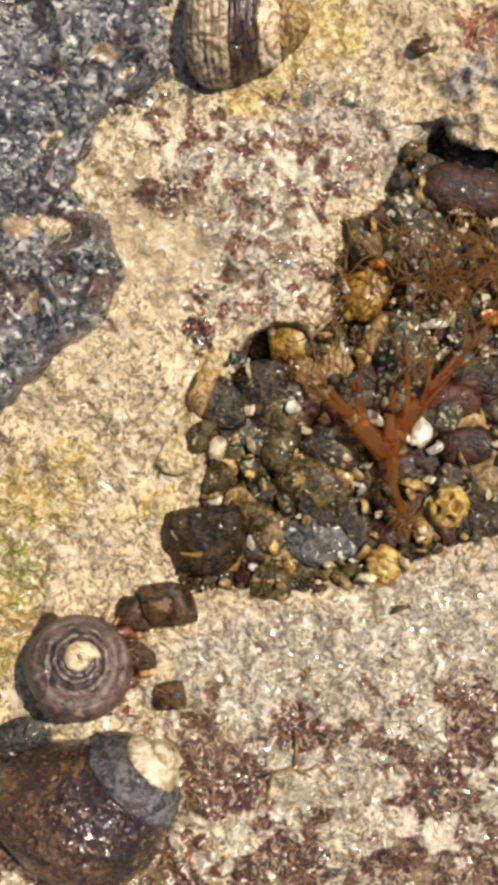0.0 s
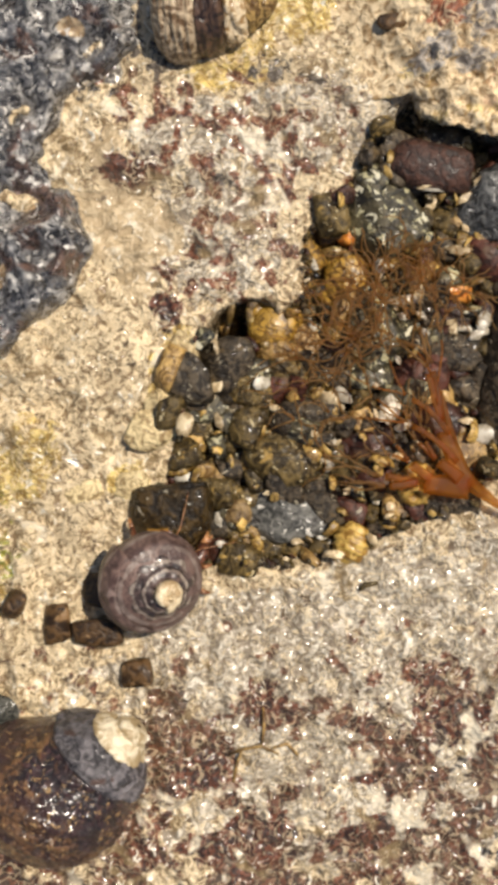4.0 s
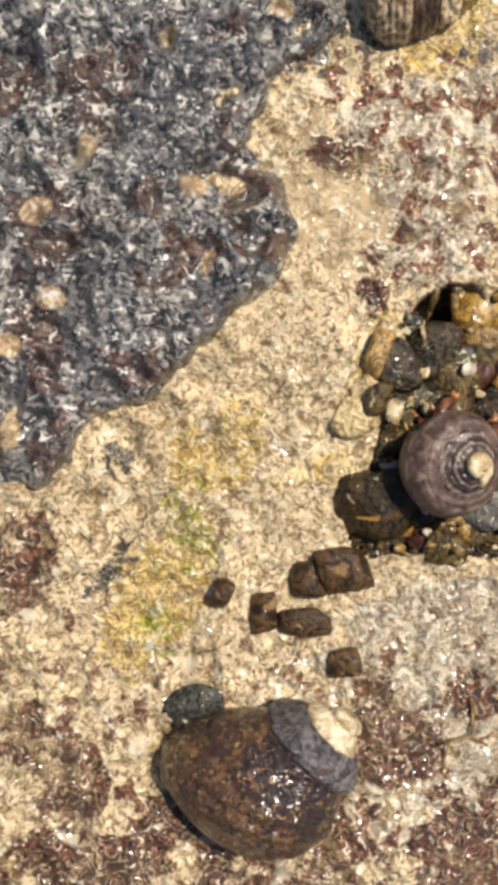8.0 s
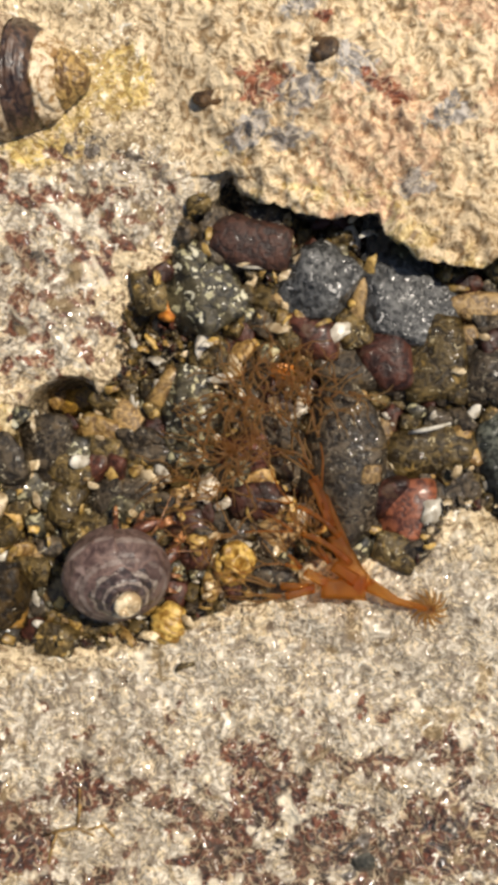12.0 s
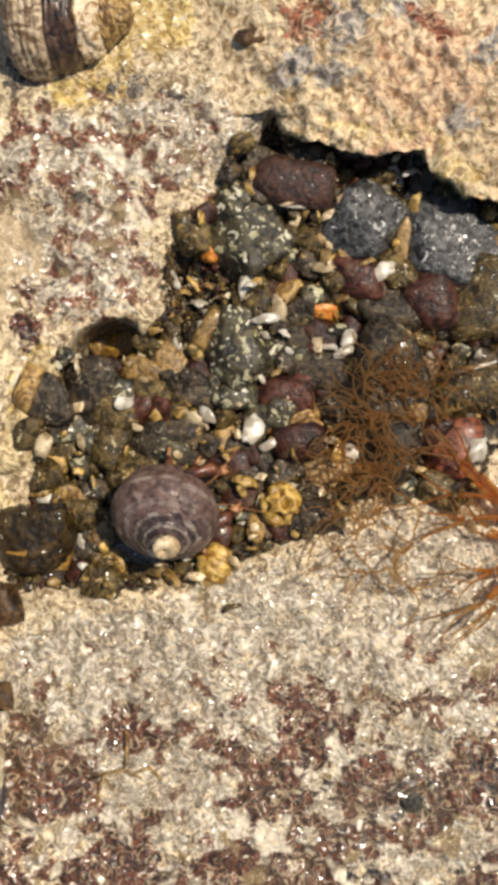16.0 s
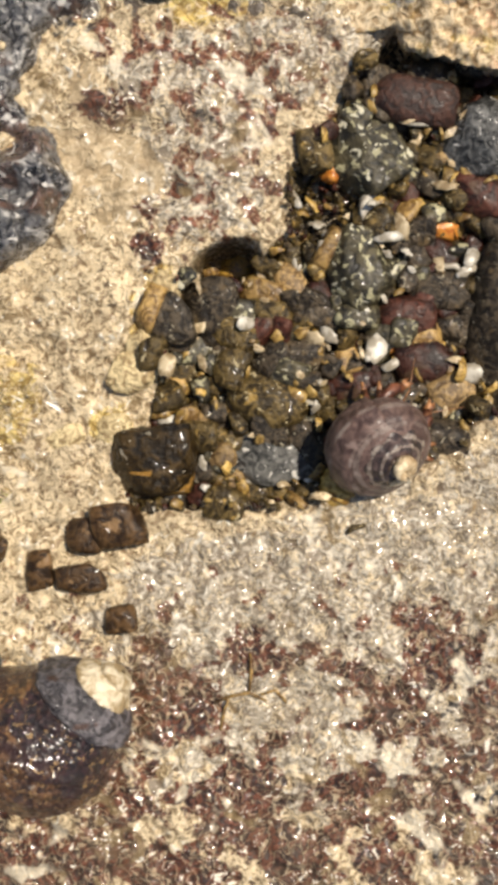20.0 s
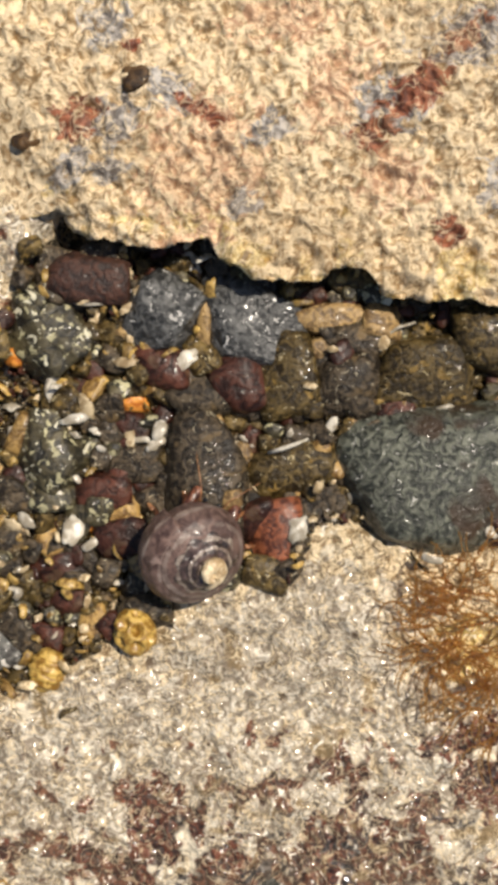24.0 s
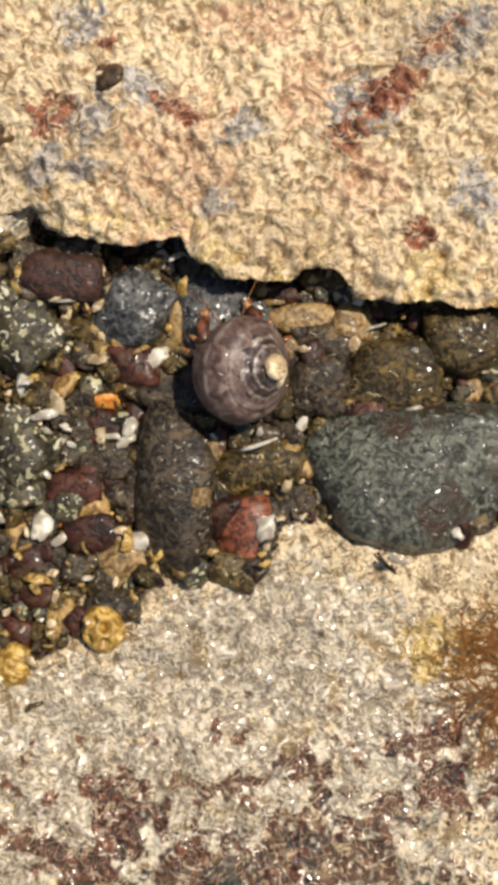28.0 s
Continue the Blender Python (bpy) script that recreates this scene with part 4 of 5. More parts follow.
def whorls(name, material, profile, slant=0.0, flare=0.0, cords=0.0, rough=0.0, seed=0, sides=120, rings=70):
    """A stretch of a top-shaped shell, turned about z with the tip at the origin: profile rows are the way down from the tip and the
    radius, in millimetres. slant tips its seams towards +x, flare draws its base out towards -x, cords are fine spiral ridges."""
    down, wide = [r[0] for r in profile], [r[1] for r in profile]
    k = np.linspace(0, 1, rings) * (len(profile) - 1)
    rows = np.arange(len(profile))
    d, r = np.interp(k, rows, down), np.interp(k, rows, wide)
    for _ in range(3):
        r[1:-1], d[1:-1] = (r[:-2] + 2 * r[1:-1] + r[2:]) / 4, (d[:-2] + 2 * d[1:-1] + d[2:]) / 4
    w = 2 * np.pi * np.arange(sides) / sides
    D, W = np.meshgrid(d, w, indexing="ij")
    R = np.repeat(r[:, None], sides, 1)
    lump = 1 + cords * np.sin(D * 5.2) + rough * fbm(np.cos(W) * 3 + D * 0.6, np.sin(W) * 3 + D * 0.3, 1.3, 3, seed)
    R = R * lump
    x, y = R * np.cos(W), R * np.sin(W)
    late = np.clip((D - 0.45 * down[-1]) / (0.55 * down[-1]), 0, 1)
    x = x - flare * late * late * np.maximum(0.0, 0.4 - np.cos(W))
    z = -(D + slant * x)
    co = np.stack([x, y, z], -1).reshape(-1, 3) * MM
    faces = [(i * sides + j, (i + 1) * sides + j, (i + 1) * sides + (j + 1) % sides, i * sides + (j + 1) % sides) for i in range(rings - 1) for j in range(sides)]
    faces += [tuple(range(sides))[::-1], tuple((rings - 1) * sides + j for j in range(sides))]
    me = mesh_of(name, co, faces, material)
    for key, value in (("band", np.clip(1.25 - 1.1 * (D - down[0]) / (0.62 * (down[-1] - down[0])), 0, 1) * (0.72 + 0.28 * np.cos(W))),):
        at = me.attributes.new(key, "FLOAT", "POINT")
        at.data.foreach_set("value", value.astype(np.float32).ravel())
    return me


def lying(x, y, z, dx, dy, dz):
    """The pose of a lying shell whose tip is at x, y, z and points along (dx, dy, dz); its own x lies level, to the right of that."""
    up = Vector((dx, dy, dz)).normalized()
    side = up.cross(Vector((0, 0, 1))).normalized()
    third = up.cross(side)
    m = Matrix((side, third, up)).transposed().to_4x4()
    return Matrix.Translation(v3(x, y, z)) @ m


def turban_snail():
    snail = tagged(new("turban_snail"), "large glossy brown turban snail with a chalky tip", "sea snail")
    snail.matrix_basis = lying(-12.9, -52.4, 6.5, 0.79, 0.58, 0.20)
    part("body_whorl", whorls("body_whorl", BROWN_SHELL, [(8.4, 8.0), (9.6, 9.0), (11.2, 9.8), (13.6, 11.2), (16.6, 13.2), (20, 14.2), (23.5, 14.0), (27, 12.2), (30, 9.0), (32, 5.4), (32.6, 1.6)], -0.20, 3.4, 0.006, 0.04, 5), snail, "glossy brown speckled whorl with a dark shoulder")
    part("shoulder", whorls("shoulder", SLATE_SHELL, [(4.0, 4.6), (4.8, 6.2), (6.2, 7.6), (7.8, 8.9), (8.8, 9.4), (9.4, 9.2), (10.0, 8.4)], -0.20, 0.0, 0.003, 0.08, 15), snail, "dull slate-grey upper whorl")
    part("tip", whorls("tip", CHALK, [(0.0, 0.4), (0.2, 2.0), (1.1, 3.0), (2.2, 2.8), (2.5, 3.7), (3.4, 4.8), (4.4, 5.7), (5.0, 5.3)], -0.14, 0.0, 0.01, 0.10, 16), snail, "eroded chalky cream tip")
    return snail


turban_snail()


def striped_snail():
    snail = tagged(new("striped_snail"), "brown snail with cream and amber streaked whorls", "sea snail")
    snail.matrix_basis = lying(10.6, 72.0, 4.6, 0.985, -0.02, 0.16)
    part("body_whorl", whorls("body_whorl", STREAKED, [(12.6, 9.8), (13.6, 10.4), (16, 10.7), (18.4, 10.2), (20.4, 8.2), (21.4, 4.4), (21.6, 1.0)], 0.05, 0.8, 0.01, 0.03, 24), snail, "cream and brown streaked whorl")
    part("groove", whorls("groove", UMBER, [(8.0, 7.2), (8.8, 8.4), (10.6, 9.4), (12.0, 9.9), (12.9, 9.7)], 0.05, 0.0, 0.01, 0.04, 25), snail, "dark umber whorl")
    part("band", whorls("band", WORN_CREAM, [(4.6, 4.8), (5.4, 6.2), (6.8, 7.0), (8.0, 7.5), (8.4, 7.1)], 0.05, 0.0, 0.012, 0.07, 26), snail, "worn cream whorl")
    part("tip", whorls("tip", AMBER_SPIRE, [(0.0, 0.4), (0.5, 1.8), (1.6, 2.8), (2.2, 3.0), (3.2, 4.2), (4.6, 5.1), (5.1, 4.7)], 0.05, 0.0, 0.02, 0.08, 27), snail, "amber streaked tip")
    return snail


striped_snail()

# ---- shore crab ----
CARAPACE = surface("carapace", (0.064, 0.029, 0.004), (0.40, 0.225, 0.032), 1.0, 0.8, 0.5, 0.25, 0.6, 0.38, 0.62)
CLAW_OLIVE = surface("claw_shell", (0.13, 0.066, 0.008), (0.46, 0.27, 0.042), 0.7, 1.0, 0.36, 0.4, 0.25, 0.42, 0.58)
AMBER_CLAW = surface("amber_finger", (0.22, 0.12, 0.015), (0.50, 0.30, 0.05), 0.3, 0.8, 0.34, 0.4, 0.12)
CRAB_LEG = surface("shore_crab_leg", (0.04, 0.020, 0.005), (0.23, 0.14, 0.034), 0.7, 1.2, 0.5, 0.2, 0.4, spots=(((0.45, 0.36, 0.16), 0.5, 0.60, 0.70),))
PALE_EDGE = surface("pale_front", (0.36, 0.28, 0.17), (0.66, 0.56, 0.40), 0.7, 0.6, 0.4, 0.4, 0.1)


def squashed(name, material, sx, sy, sz, seed, square=0.4, lump=0.06, level=4):
    return baked(stone_mesh(name, material, seed, square, lump, level, 0.0), sx, sy, sz, name)


def shore_crab():
    """Facing +y, feet near z = -4."""
    crab = tagged(new("shore_crab"), "mottled golden brown shore crab with folded claws", "crab")
    dome = squashed("carapace", CARAPACE, 8.6, 8.2, 3.2, 61, 1.05, 0.07)
    for v in dome.vertices:
        nx, ny = v.co.x / (8.6 * MM), v.co.y / (8.2 * MM)
        r = math.hypot(nx, ny) + 1e-6
        f = 0.95 * max((nx / r) ** 4 + (ny / r) ** 4, 0.4) ** -0.25
        v.co.x, v.co.y = v.co.x * f, v.co.y * f
        v.co.x *= 1 + 20.0 * v.co.y
    back = part("carapace", dome, crab, "mottled golden brown carapace")
    part("front_edge", joined("front_edge", [tube([v3(-6.2, 5.8, -0.4), v3(-3, 7.2, 0.2), v3(0, 7.0, 0.3), v3(3, 7.2, 0.2), v3(6.2, 5.8, -0.4)], [0.5 * MM, 0.75 * MM, 0.7 * MM, 0.75 * MM, 0.5 * MM], 8)], PALE_EDGE), back, "pale front rim")
    for side in (-1, 1):
        stalk = part("eye_stalk", joined("eye_stalk", [tube([v3(side * 3.4, 6.4, 0.8), v3(side * 4.0, 7.4, 1.6)], [0.6 * MM, 0.7 * MM], 8)], CRAB_LEG), crab)
        part("eye", squashed("eye", EYE_DARK, 0.85, 0.85, 0.85, 3, 0, 0, 2), stalk, "", Matrix.Translation(v3(side * 4.1, 7.7, 1.9)))
        arm = part("claw", joined("claw", [tube([v3(side * 6.4, 4.4, -1.4), v3(side * 10.6, 7.0, -1.2), v3(side * 11.4, 9.8, -1.5)], [1.7 * MM, 2.1 * MM, 1.9 * MM], 10, 0.8)], CLAW_OLIVE), crab, "amber claw folded before the mouth")
        part("palm", squashed("palm", CLAW_OLIVE, 5.9, 4.7, 2.5, 70, 0.5, 0.10, 4), arm, "", Matrix.Translation(v3(side * 9.2, 11.4, -0.9)) @ pose(0, 0, 0, 0, 0, side * -18))
        part("finger", joined("finger", [tube([v3(side * 7.6, 12.0, -1.6), v3(side * 5.6, 12.8, -1.8), v3(side * 3.6, 12.4, -2.1), v3(side * 1.8, 11.0, -2.6)], [2.4 * MM, 2.9 * MM, 2.1 * MM, 0.2 * MM], 12, 0.7)], AMBER_CLAW), arm, "smooth amber finger")
        part("finger", joined("finger", [tube([v3(side * 7.0, 10.0, -2.0), v3(side * 4.6, 10.0, -2.4), v3(side * 2.4, 10.0, -3.0)], [1.2 * MM, 0.9 * MM, 0.12 * MM], 8)], PALE_EDGE), arm)
        for k, (kx, ky, fx, fy) in enumerate(((11.5, 6.0, 15.5, 13.0), (14.0, 3.0, 19.0, 8.0), (15.0, -1.0, 21.0, 1.5), (12.5, -5.5, 20.0, -7.0))):
            hip, knee = v3(side * 6.8, 3.4 - 2.8 * k, -1.2), v3(side * kx, ky, 1.6)
            ankle, toe = v3(side * (kx * 0.35 + fx * 0.65), ky * 0.35 + fy * 0.65, -1.6), v3(side * fx, fy, -4.4)
            leg = part("leg", joined("leg", [tube([hip, hip.lerp(knee, 0.5), knee], [1.1 * MM, 1.5 * MM, 0.85 * MM], 10, 0.4)], CRAB_LEG), crab, "speckled olive walking leg")
            part("shin", joined("shin", [tube([knee, knee.lerp(ankle, 0.5), ankle], [0.8 * MM, 0.85 * MM, 0.5 * MM], 8, 0.5)], CRAB_LEG), leg)
            part("foot", joined("foot", [tube([ankle, ankle.lerp(toe, 0.6), toe], [0.5 * MM, 0.36 * MM, 0.06 * MM], 8)], CRAB_LEG), leg)
    size = 0.84
    for ob in list(crab.children) + [c for k in crab.children for c in k.children]:
        ob.data.transform(Matrix.Scale(size, 4))
        ob.matrix_basis.translation *= size
    return crab


CRAB = shore_crab()


# ---- drifting red weed ----
def weed_material(name, dark, light, through_light):
    m = surface(name, dark, light, 0.4, 0.6, 0.5, 0.15, 0.1, 0.34, 0.66)
    nt = m.node_tree
    bsdf = nt.nodes["Principled BSDF"]
    glow = node(nt, "ShaderNodeBsdfTranslucent", Color=(*through_light, 1))
    mix = node(nt, "ShaderNodeMixShader", Fac=0.7)
    link(nt, bsdf.outputs[0], mix.inputs[1])
    link(nt, glow.outputs[0], mix.inputs[2])
    clear = node(nt, "ShaderNodeBsdfTransparent", Color=(1.0, 0.82, 0.50, 1))
    film = node(nt, "ShaderNodeMixShader", Fac=0.45)
    link(nt, mix.outputs[0], film.inputs[1])
    link(nt, clear.outputs[0], film.inputs[2])
    link(nt, film.outputs[0], nt.nodes["Material Output"].inputs["Surface"])
    return m


WEED = weed_material("red_weed", (0.13, 0.08, 0.04), (0.38, 0.25, 0.12), (0.73, 0.53, 0.27))
STALK = weed_material("weed_stalk", (0.17, 0.068, 0.016), (0.42, 0.19, 0.05), (0.84, 0.43, 0.09))


def frond(rnd, start, angle, length, width, depth, spread):
    """A flat forked frond that ends in fine threads: pieces of points and radii. Millimetres and degrees."""
    pieces = []

    def grow(x, y, z, ang, left, w, level):
        pts, rad, n = [], [], 7
        run = left * (0.30 if level < depth else 0.8)
        last = 0.8 if level < depth else 0.3
        for i in range(n + 1):
            pts.append(v3(x, y, z))
            rad.append(max(w * (1 - (1 - last) * i / n), 0.12) * MM)
            ang += rnd.uniform(-7, 7) * (1 if level < 2 else 3.4 if level < 4 else 5.5)
            x, y, z = x + run / n * math.cos(radians(ang)), y + run / n * math.sin(radians(ang)), z + rnd.uniform(-0.16, 0.2)
        pieces.append((tube(pts, rad, 6, 0.10 if level < 2 else 0.5), level))
        if level < depth:
            for k in range(2 if level < 1 else rnd.choice((2, 2, 3))):
                turn = spread * (rnd.uniform(0.3, 1.0)) * (1 if k == 0 else -1 if k == 1 else rnd.uniform(-0.4, 0.4))
                grow(x, y, z, ang + turn, left * rnd.uniform(0.62, 0.86), max(w * 0.38, 0.2), level + 1)

    grow(*start, angle, length, width, 0)
    return pieces


def frond_part(name, rnd, weed, label, *fronds):
    """A frond's main ribbon as a part, its twigs and threads as parts of that."""
    pieces = [p for f in fronds for p in frond(rnd, *f)]
    stalk = part(name, joined(name, [p for p, level in pieces if level == 0], STALK), weed, label)
    for p, level in pieces:
        if 0 < level < 4:
            part("twig", joined("twig", [p], STALK if level == 1 else WEED), stalk)
    fine = [p for p, level in pieces if level >= 4]
    if fine:
        part("threads", joined("threads", fine, WEED), stalk, "tangle of hair-fine brown threads")
    return stalk


def red_weed():
    """Fork at the origin, the great fan along +y, the small blade to the left of it."""
    rnd = random.Random(12)
    weed = tagged(new("red_seaweed"), "translucent red-brown forked seaweed drifting in the shallow water", "seaweed")
    part("stem", joined("stem", [tube([v3(0.5, 0.6, 0), v3(4.0, -4.2, -0.4), v3(9.2, -8.4, -0.8)], [1.3 * MM, 0.7 * MM, 0.4 * MM], 8, 0.5)], STALK), weed, "thin brown stem")
    for k in range(14):
        a = radians(26 * k + 12)
        part("rootlet", joined("rootlet", [tube([v3(8.6, -7.8, -0.6), v3(8.6 + 2.0 * math.cos(a), -7.8 + 2.0 * math.sin(a), -0.8), v3(8.6 + 3.6 * math.cos(a + 0.3), -7.8 + 3.6 * math.sin(a + 0.3), -1.4)], [0.25 * MM, 0.32 * MM, 0.1 * MM], 6, 0.6)], WEED), weed)
    fan = frond_part("fan", rnd, weed, "wide fan of fine threads", ((0, 0, 0), 98, 36, 1.8, 5, 26), ((-0.3, 5, 0.3), 116, 34, 0.6, 4, 30), ((0.3, 8, -0.2), 86, 32, 0.6, 4, 30), ((0, 10, 0.5), 102, 30, 0.5, 4, 34))
    blade = frond_part("side_blade", rnd, weed, "short torn side blade", ((0, 0, 0.2), 157, 26, 2.1, 2, 13), ((-6, 3, 0.4), 146, 15, 1.0, 2, 18))
    lobe = frond_part("lobe", rnd, weed, "small middle lobe", ((-1, 2, 0.6), 122, 16, 1.2, 3, 22))
    return weed, fan, blade, lobe


WEED_THING, FAN, BLADE, LOBE = red_weed()


# ---- small things on the reef ----
LIMPET = surface("limpet", (0.008, 0.009, 0.007), (0.085, 0.080, 0.062), 0.6, 1.4, 0.40, 0.35, 0.9, spec=0.3, masks=(("pale", (0.16, 0.15, 0.12), (0.44, 0.40, 0.33), 0.5, 1.6),))


def limpet(x, y, a, b, high, turn, label):
    """A low ribbed cone."""
    rings, sides = 9, 48
    co, faces, pale = [], [], []
    for i in range(rings + 1):
        k = i / rings
        for j in range(sides):
            w = 2 * math.pi * j / sides
            rib = 1 + 0.015 * k * math.sin(13 * w) + 0.03 * noise.noise(Vector((math.cos(w) * 2, math.sin(w) * 2, k * 3)))
            co.append(Vector((a * k * rib * math.cos(w), b * k * rib * math.sin(w), high * (1 - k ** 1.5) - 0.8 * k)) * MM)
            pale.append(0.32 + 0.12 * math.sin(13 * w) - 0.3 * k)
    for i in range(rings):
        for j in range(sides):
            faces.append((i * sides + j, (i + 1) * sides + j, (i + 1) * sides + (j + 1) % sides, i * sides + (j + 1) % sides))
    me = mesh_of("limpet", co, faces, LIMPET)
    at = me.attributes.new("pale", "FLOAT", "POINT")
    at.data.foreach_set("value", np.array(pale, dtype=np.float32))
    ob = tagged(new("limpet", me), label, "limpet")
    ob.matrix_basis = pose(x * MM, y * MM, (floor_at(x, y) + 0.4) * MM, 0, 0, turn)


limpet(-40.2, -52.4, 5.6, 4.0, 1.3, 15, "dark greenish limpet clinging to pale rock")
limpet(58.0, -63.5, 2.6, 2.0, 1.4, 0, "small blackish limpet on encrusted rock")
def pitted_stone():
    bm = bmesh.new()
    bmesh.ops.create_icosphere(bm, subdivisions=5, radius=1.0)
    rnd = random.Random(3)
    pits = [(Vector((math.cos(a) * q, math.sin(a) * q, 1.0 - 0.5 * q)).normalized(), s) for a, q, s in ((0.3, 0.25, 0.30), (1.9, 0.6, 0.26), (3.2, 0.75, 0.22), (4.4, 0.55, 0.30), (5.5, 0.85, 0.24), (0.9, 1.0, 0.22), (2.6, 1.3, 0.24), (5.0, 1.5, 0.22))]
    for v in bm.verts:
        p = v.co.normalized()
        s = 1 + 0.10 * noise.noise(p * 1.7) + 0.05 * noise.noise(p * 5)
        for c, w in pits:
            d = (p - c).length
            s -= 0.55 * (1 - min(d / (1.2 * w), 1) ** 2) if d < 1.2 * w else 0
        v.co = p * s
        v.co.x, v.co.y, v.co.z = v.co.x * 3.7 * MM, v.co.y * 4.0 * MM, v.co.z * 3.0 * MM
    me = bpy.data.meshes.new("pitted_pebble")
    bm.to_mesh(me)
    bm.free()
    me.materials.append(YELLOW)
    me.polygons.foreach_set("use_smooth", [True] * len(me.polygons))
    ob = tagged(new("pitted_pebble", me), "yellow pebble pitted with deep holes", "pebble")
    ob.location = v3(35.6, -11.6, floor_at(35.6, -11.6) + 2.6)
    return ob


YELLOW = surface("yellow_stone", (0.24, 0.12, 0.014), (0.62, 0.41, 0.10), 0.8, 0.8, 0.42, 0.4, 0.2)
PITTED = pitted_stone()


def ribbed_shell(x, y, a, b, turn, label):
    bm = bmesh.new()
    bmesh.ops.create_icosphere(bm, subdivisions=5, radius=1.0)
    for v in bm.verts:
        p = v.co.normalized()
        s = 1 + 0.045 * math.sin(p.y * 17 + 1.2 * math.sin(p.x * 3)) + 0.05 * noise.noise(p * 2)
        v.co = Vector((p.x * a * s, p.y * b * s, p.z * 2.4 * s)) * MM
    me = bpy.data.meshes.new("ribbed_shell")
    bm.to_mesh(me)
    bm.free()
    me.materials.append(YELLOW)
    me.polygons.foreach_set("use_smooth", [True] * len(me.polygons))
    ob = tagged(new("ribbed_shell", me), label, "shell")
    ob.matrix_basis = pose(x * MM, y * MM, (floor_at(x, y) + 3.0) * MM, 0, 0, turn)


def water_bead(x, y, a, b, turn):
    """A thin film of clear water on the rock."""
    m = bpy.data.materials.get("clear_water") or bpy.data.materials.new("clear_water")
    m.use_nodes = True
    nt = m.node_tree
    nt.nodes.clear()
    clear, gloss = node(nt, "ShaderNodeBsdfTransparent"), node(nt, "ShaderNodeBsdfGlossy", Roughness=0.24)
    mix, out = node(nt, "ShaderNodeMixShader", Fac=0.035), nt.nodes.new("ShaderNodeOutputMaterial")
    link(nt, clear.outputs[0], mix.inputs[1])
    link(nt, gloss.outputs[0], mix.inputs[2])
    link(nt, mix.outputs[0], out.inputs["Surface"])
    me = squashed("water_bead", m, a, b, 0.12 * b + 0.08, int(a * 10), 0.0, 0.2, 4)
    ob = tagged(new("water_bead", me), "thin clear film of sea water glinting on the rock", "water", "water films")
    # added for its glint: tilted halfway between the sun and a viewer above
    slope = (away + Vector((0.003 - x * MM, -0.003 - y * MM, 0.175)).normalized()).normalized()
    ob.matrix_basis = Matrix.Translation(v3(x, y, floor_at(x, y) + 0.9)) @ slope.to_track_quat("Z", "Y").to_matrix().to_4x4() @ pose(0, 0, 0, 0, 0, turn)


for x, y, a, b, turn in ((-25.6, -7.6, 2.3, 0.9, 36), (-28.0, -10.4, 0.9, 0.6, 30), (-34.5, -15.0, 0.7, 0.5, 0), (-27.0, -16.0, 0.6, 0.5, 0), (-9.2, 14.2, 0.9, 0.7, 20), (-6.2, 29.6, 0.8, 0.5, 60),
                         (-4.9, 31.6, 0.6, 0.4, 80), (-10.8, 20.6, 0.6, 0.4, 10), (-7.2, 18.4, 0.5, 0.4, 40), (8.7, 64.7, 0.8, 0.7, 0), (-24, 58, 0.8, 0.5, 50), (-22.5, 52, 0.7, 0.5, 20)):
    water_bead(x, y, a, b, turn)

ribbed_shell(23.9, -21.9, 3.3, 3.8, -15, "small ribbed yellow shell at the pool edge")


def strand(name, points, radius, material, label, category, group=""):
    """A thin stick, thread or rim of shell along points of x, y and height over the floor."""
    pts = [v3(x, y, floor_at(x, y) + z) for x, y, z in points]
    ob = new(name, joined(name, [tube(pts, [radius * MM * (1 if 0 < i < len(pts) - 1 else 0.6) for i in range(len(pts))], 8, 0.7)], material))
    tagged(ob, label, category, group)


strand("shell_stick", [(65.9, 11.6, 4.4), (68.4, 12.1, 5.4), (70.8, 12.6, 5.4), (73.1, 13.3, 4.6)], 0.4, SHELL_WHITE, "thin broken white shell splinter", "shell splinter")
strand("shell_stick", [(88, 29.6, 4.6), (91, 31, 5.0), (94, 31.6, 4.4)], 0.32, SHELL_WHITE, "thin broken white shell splinter", "shell splinter")
strand("broken_shell", [(12.5, -9.6, 3.2), (14.5, -7.6, 3.8), (18, -7.2, 3.8), (21, -8, 3.2)], 0.6, SHELL_WHITE, "curved white rim of a broken shell", "shell fragment")
strand("broken_shell", [(6.5, -21.4, 2.6), (9.5, -21.0, 2.8), (13, -21.8, 2.6), (15, -23, 2.2)], 0.5, SHELL_WHITE, "curved white rim of a broken shell", "shell fragment")
strand("broken_shell", [(40.5, 14.6, 3), (42, 16.4, 3.4), (45, 16.2, 3.4), (46.4, 15.2, 3)], 0.6, SHELL_WHITE, "curved white rim of a broken shell", "shell fragment")
strand("mussel_shard", [(14.4, -22.8, 1.6), (16, -24.3, 2.0), (18, -25.6, 1.4)], 1.1, OCHRE, "brown and yellow mussel shard", "shell fragment")
strand("dark_shard", [(25.2, -30.2, 0.4), (26.2, -29.2, 0.9), (28.4, -28.9, 0.4)], 0.6, OLIVE, "thin curved dark shell shard on sand", "shell fragment")
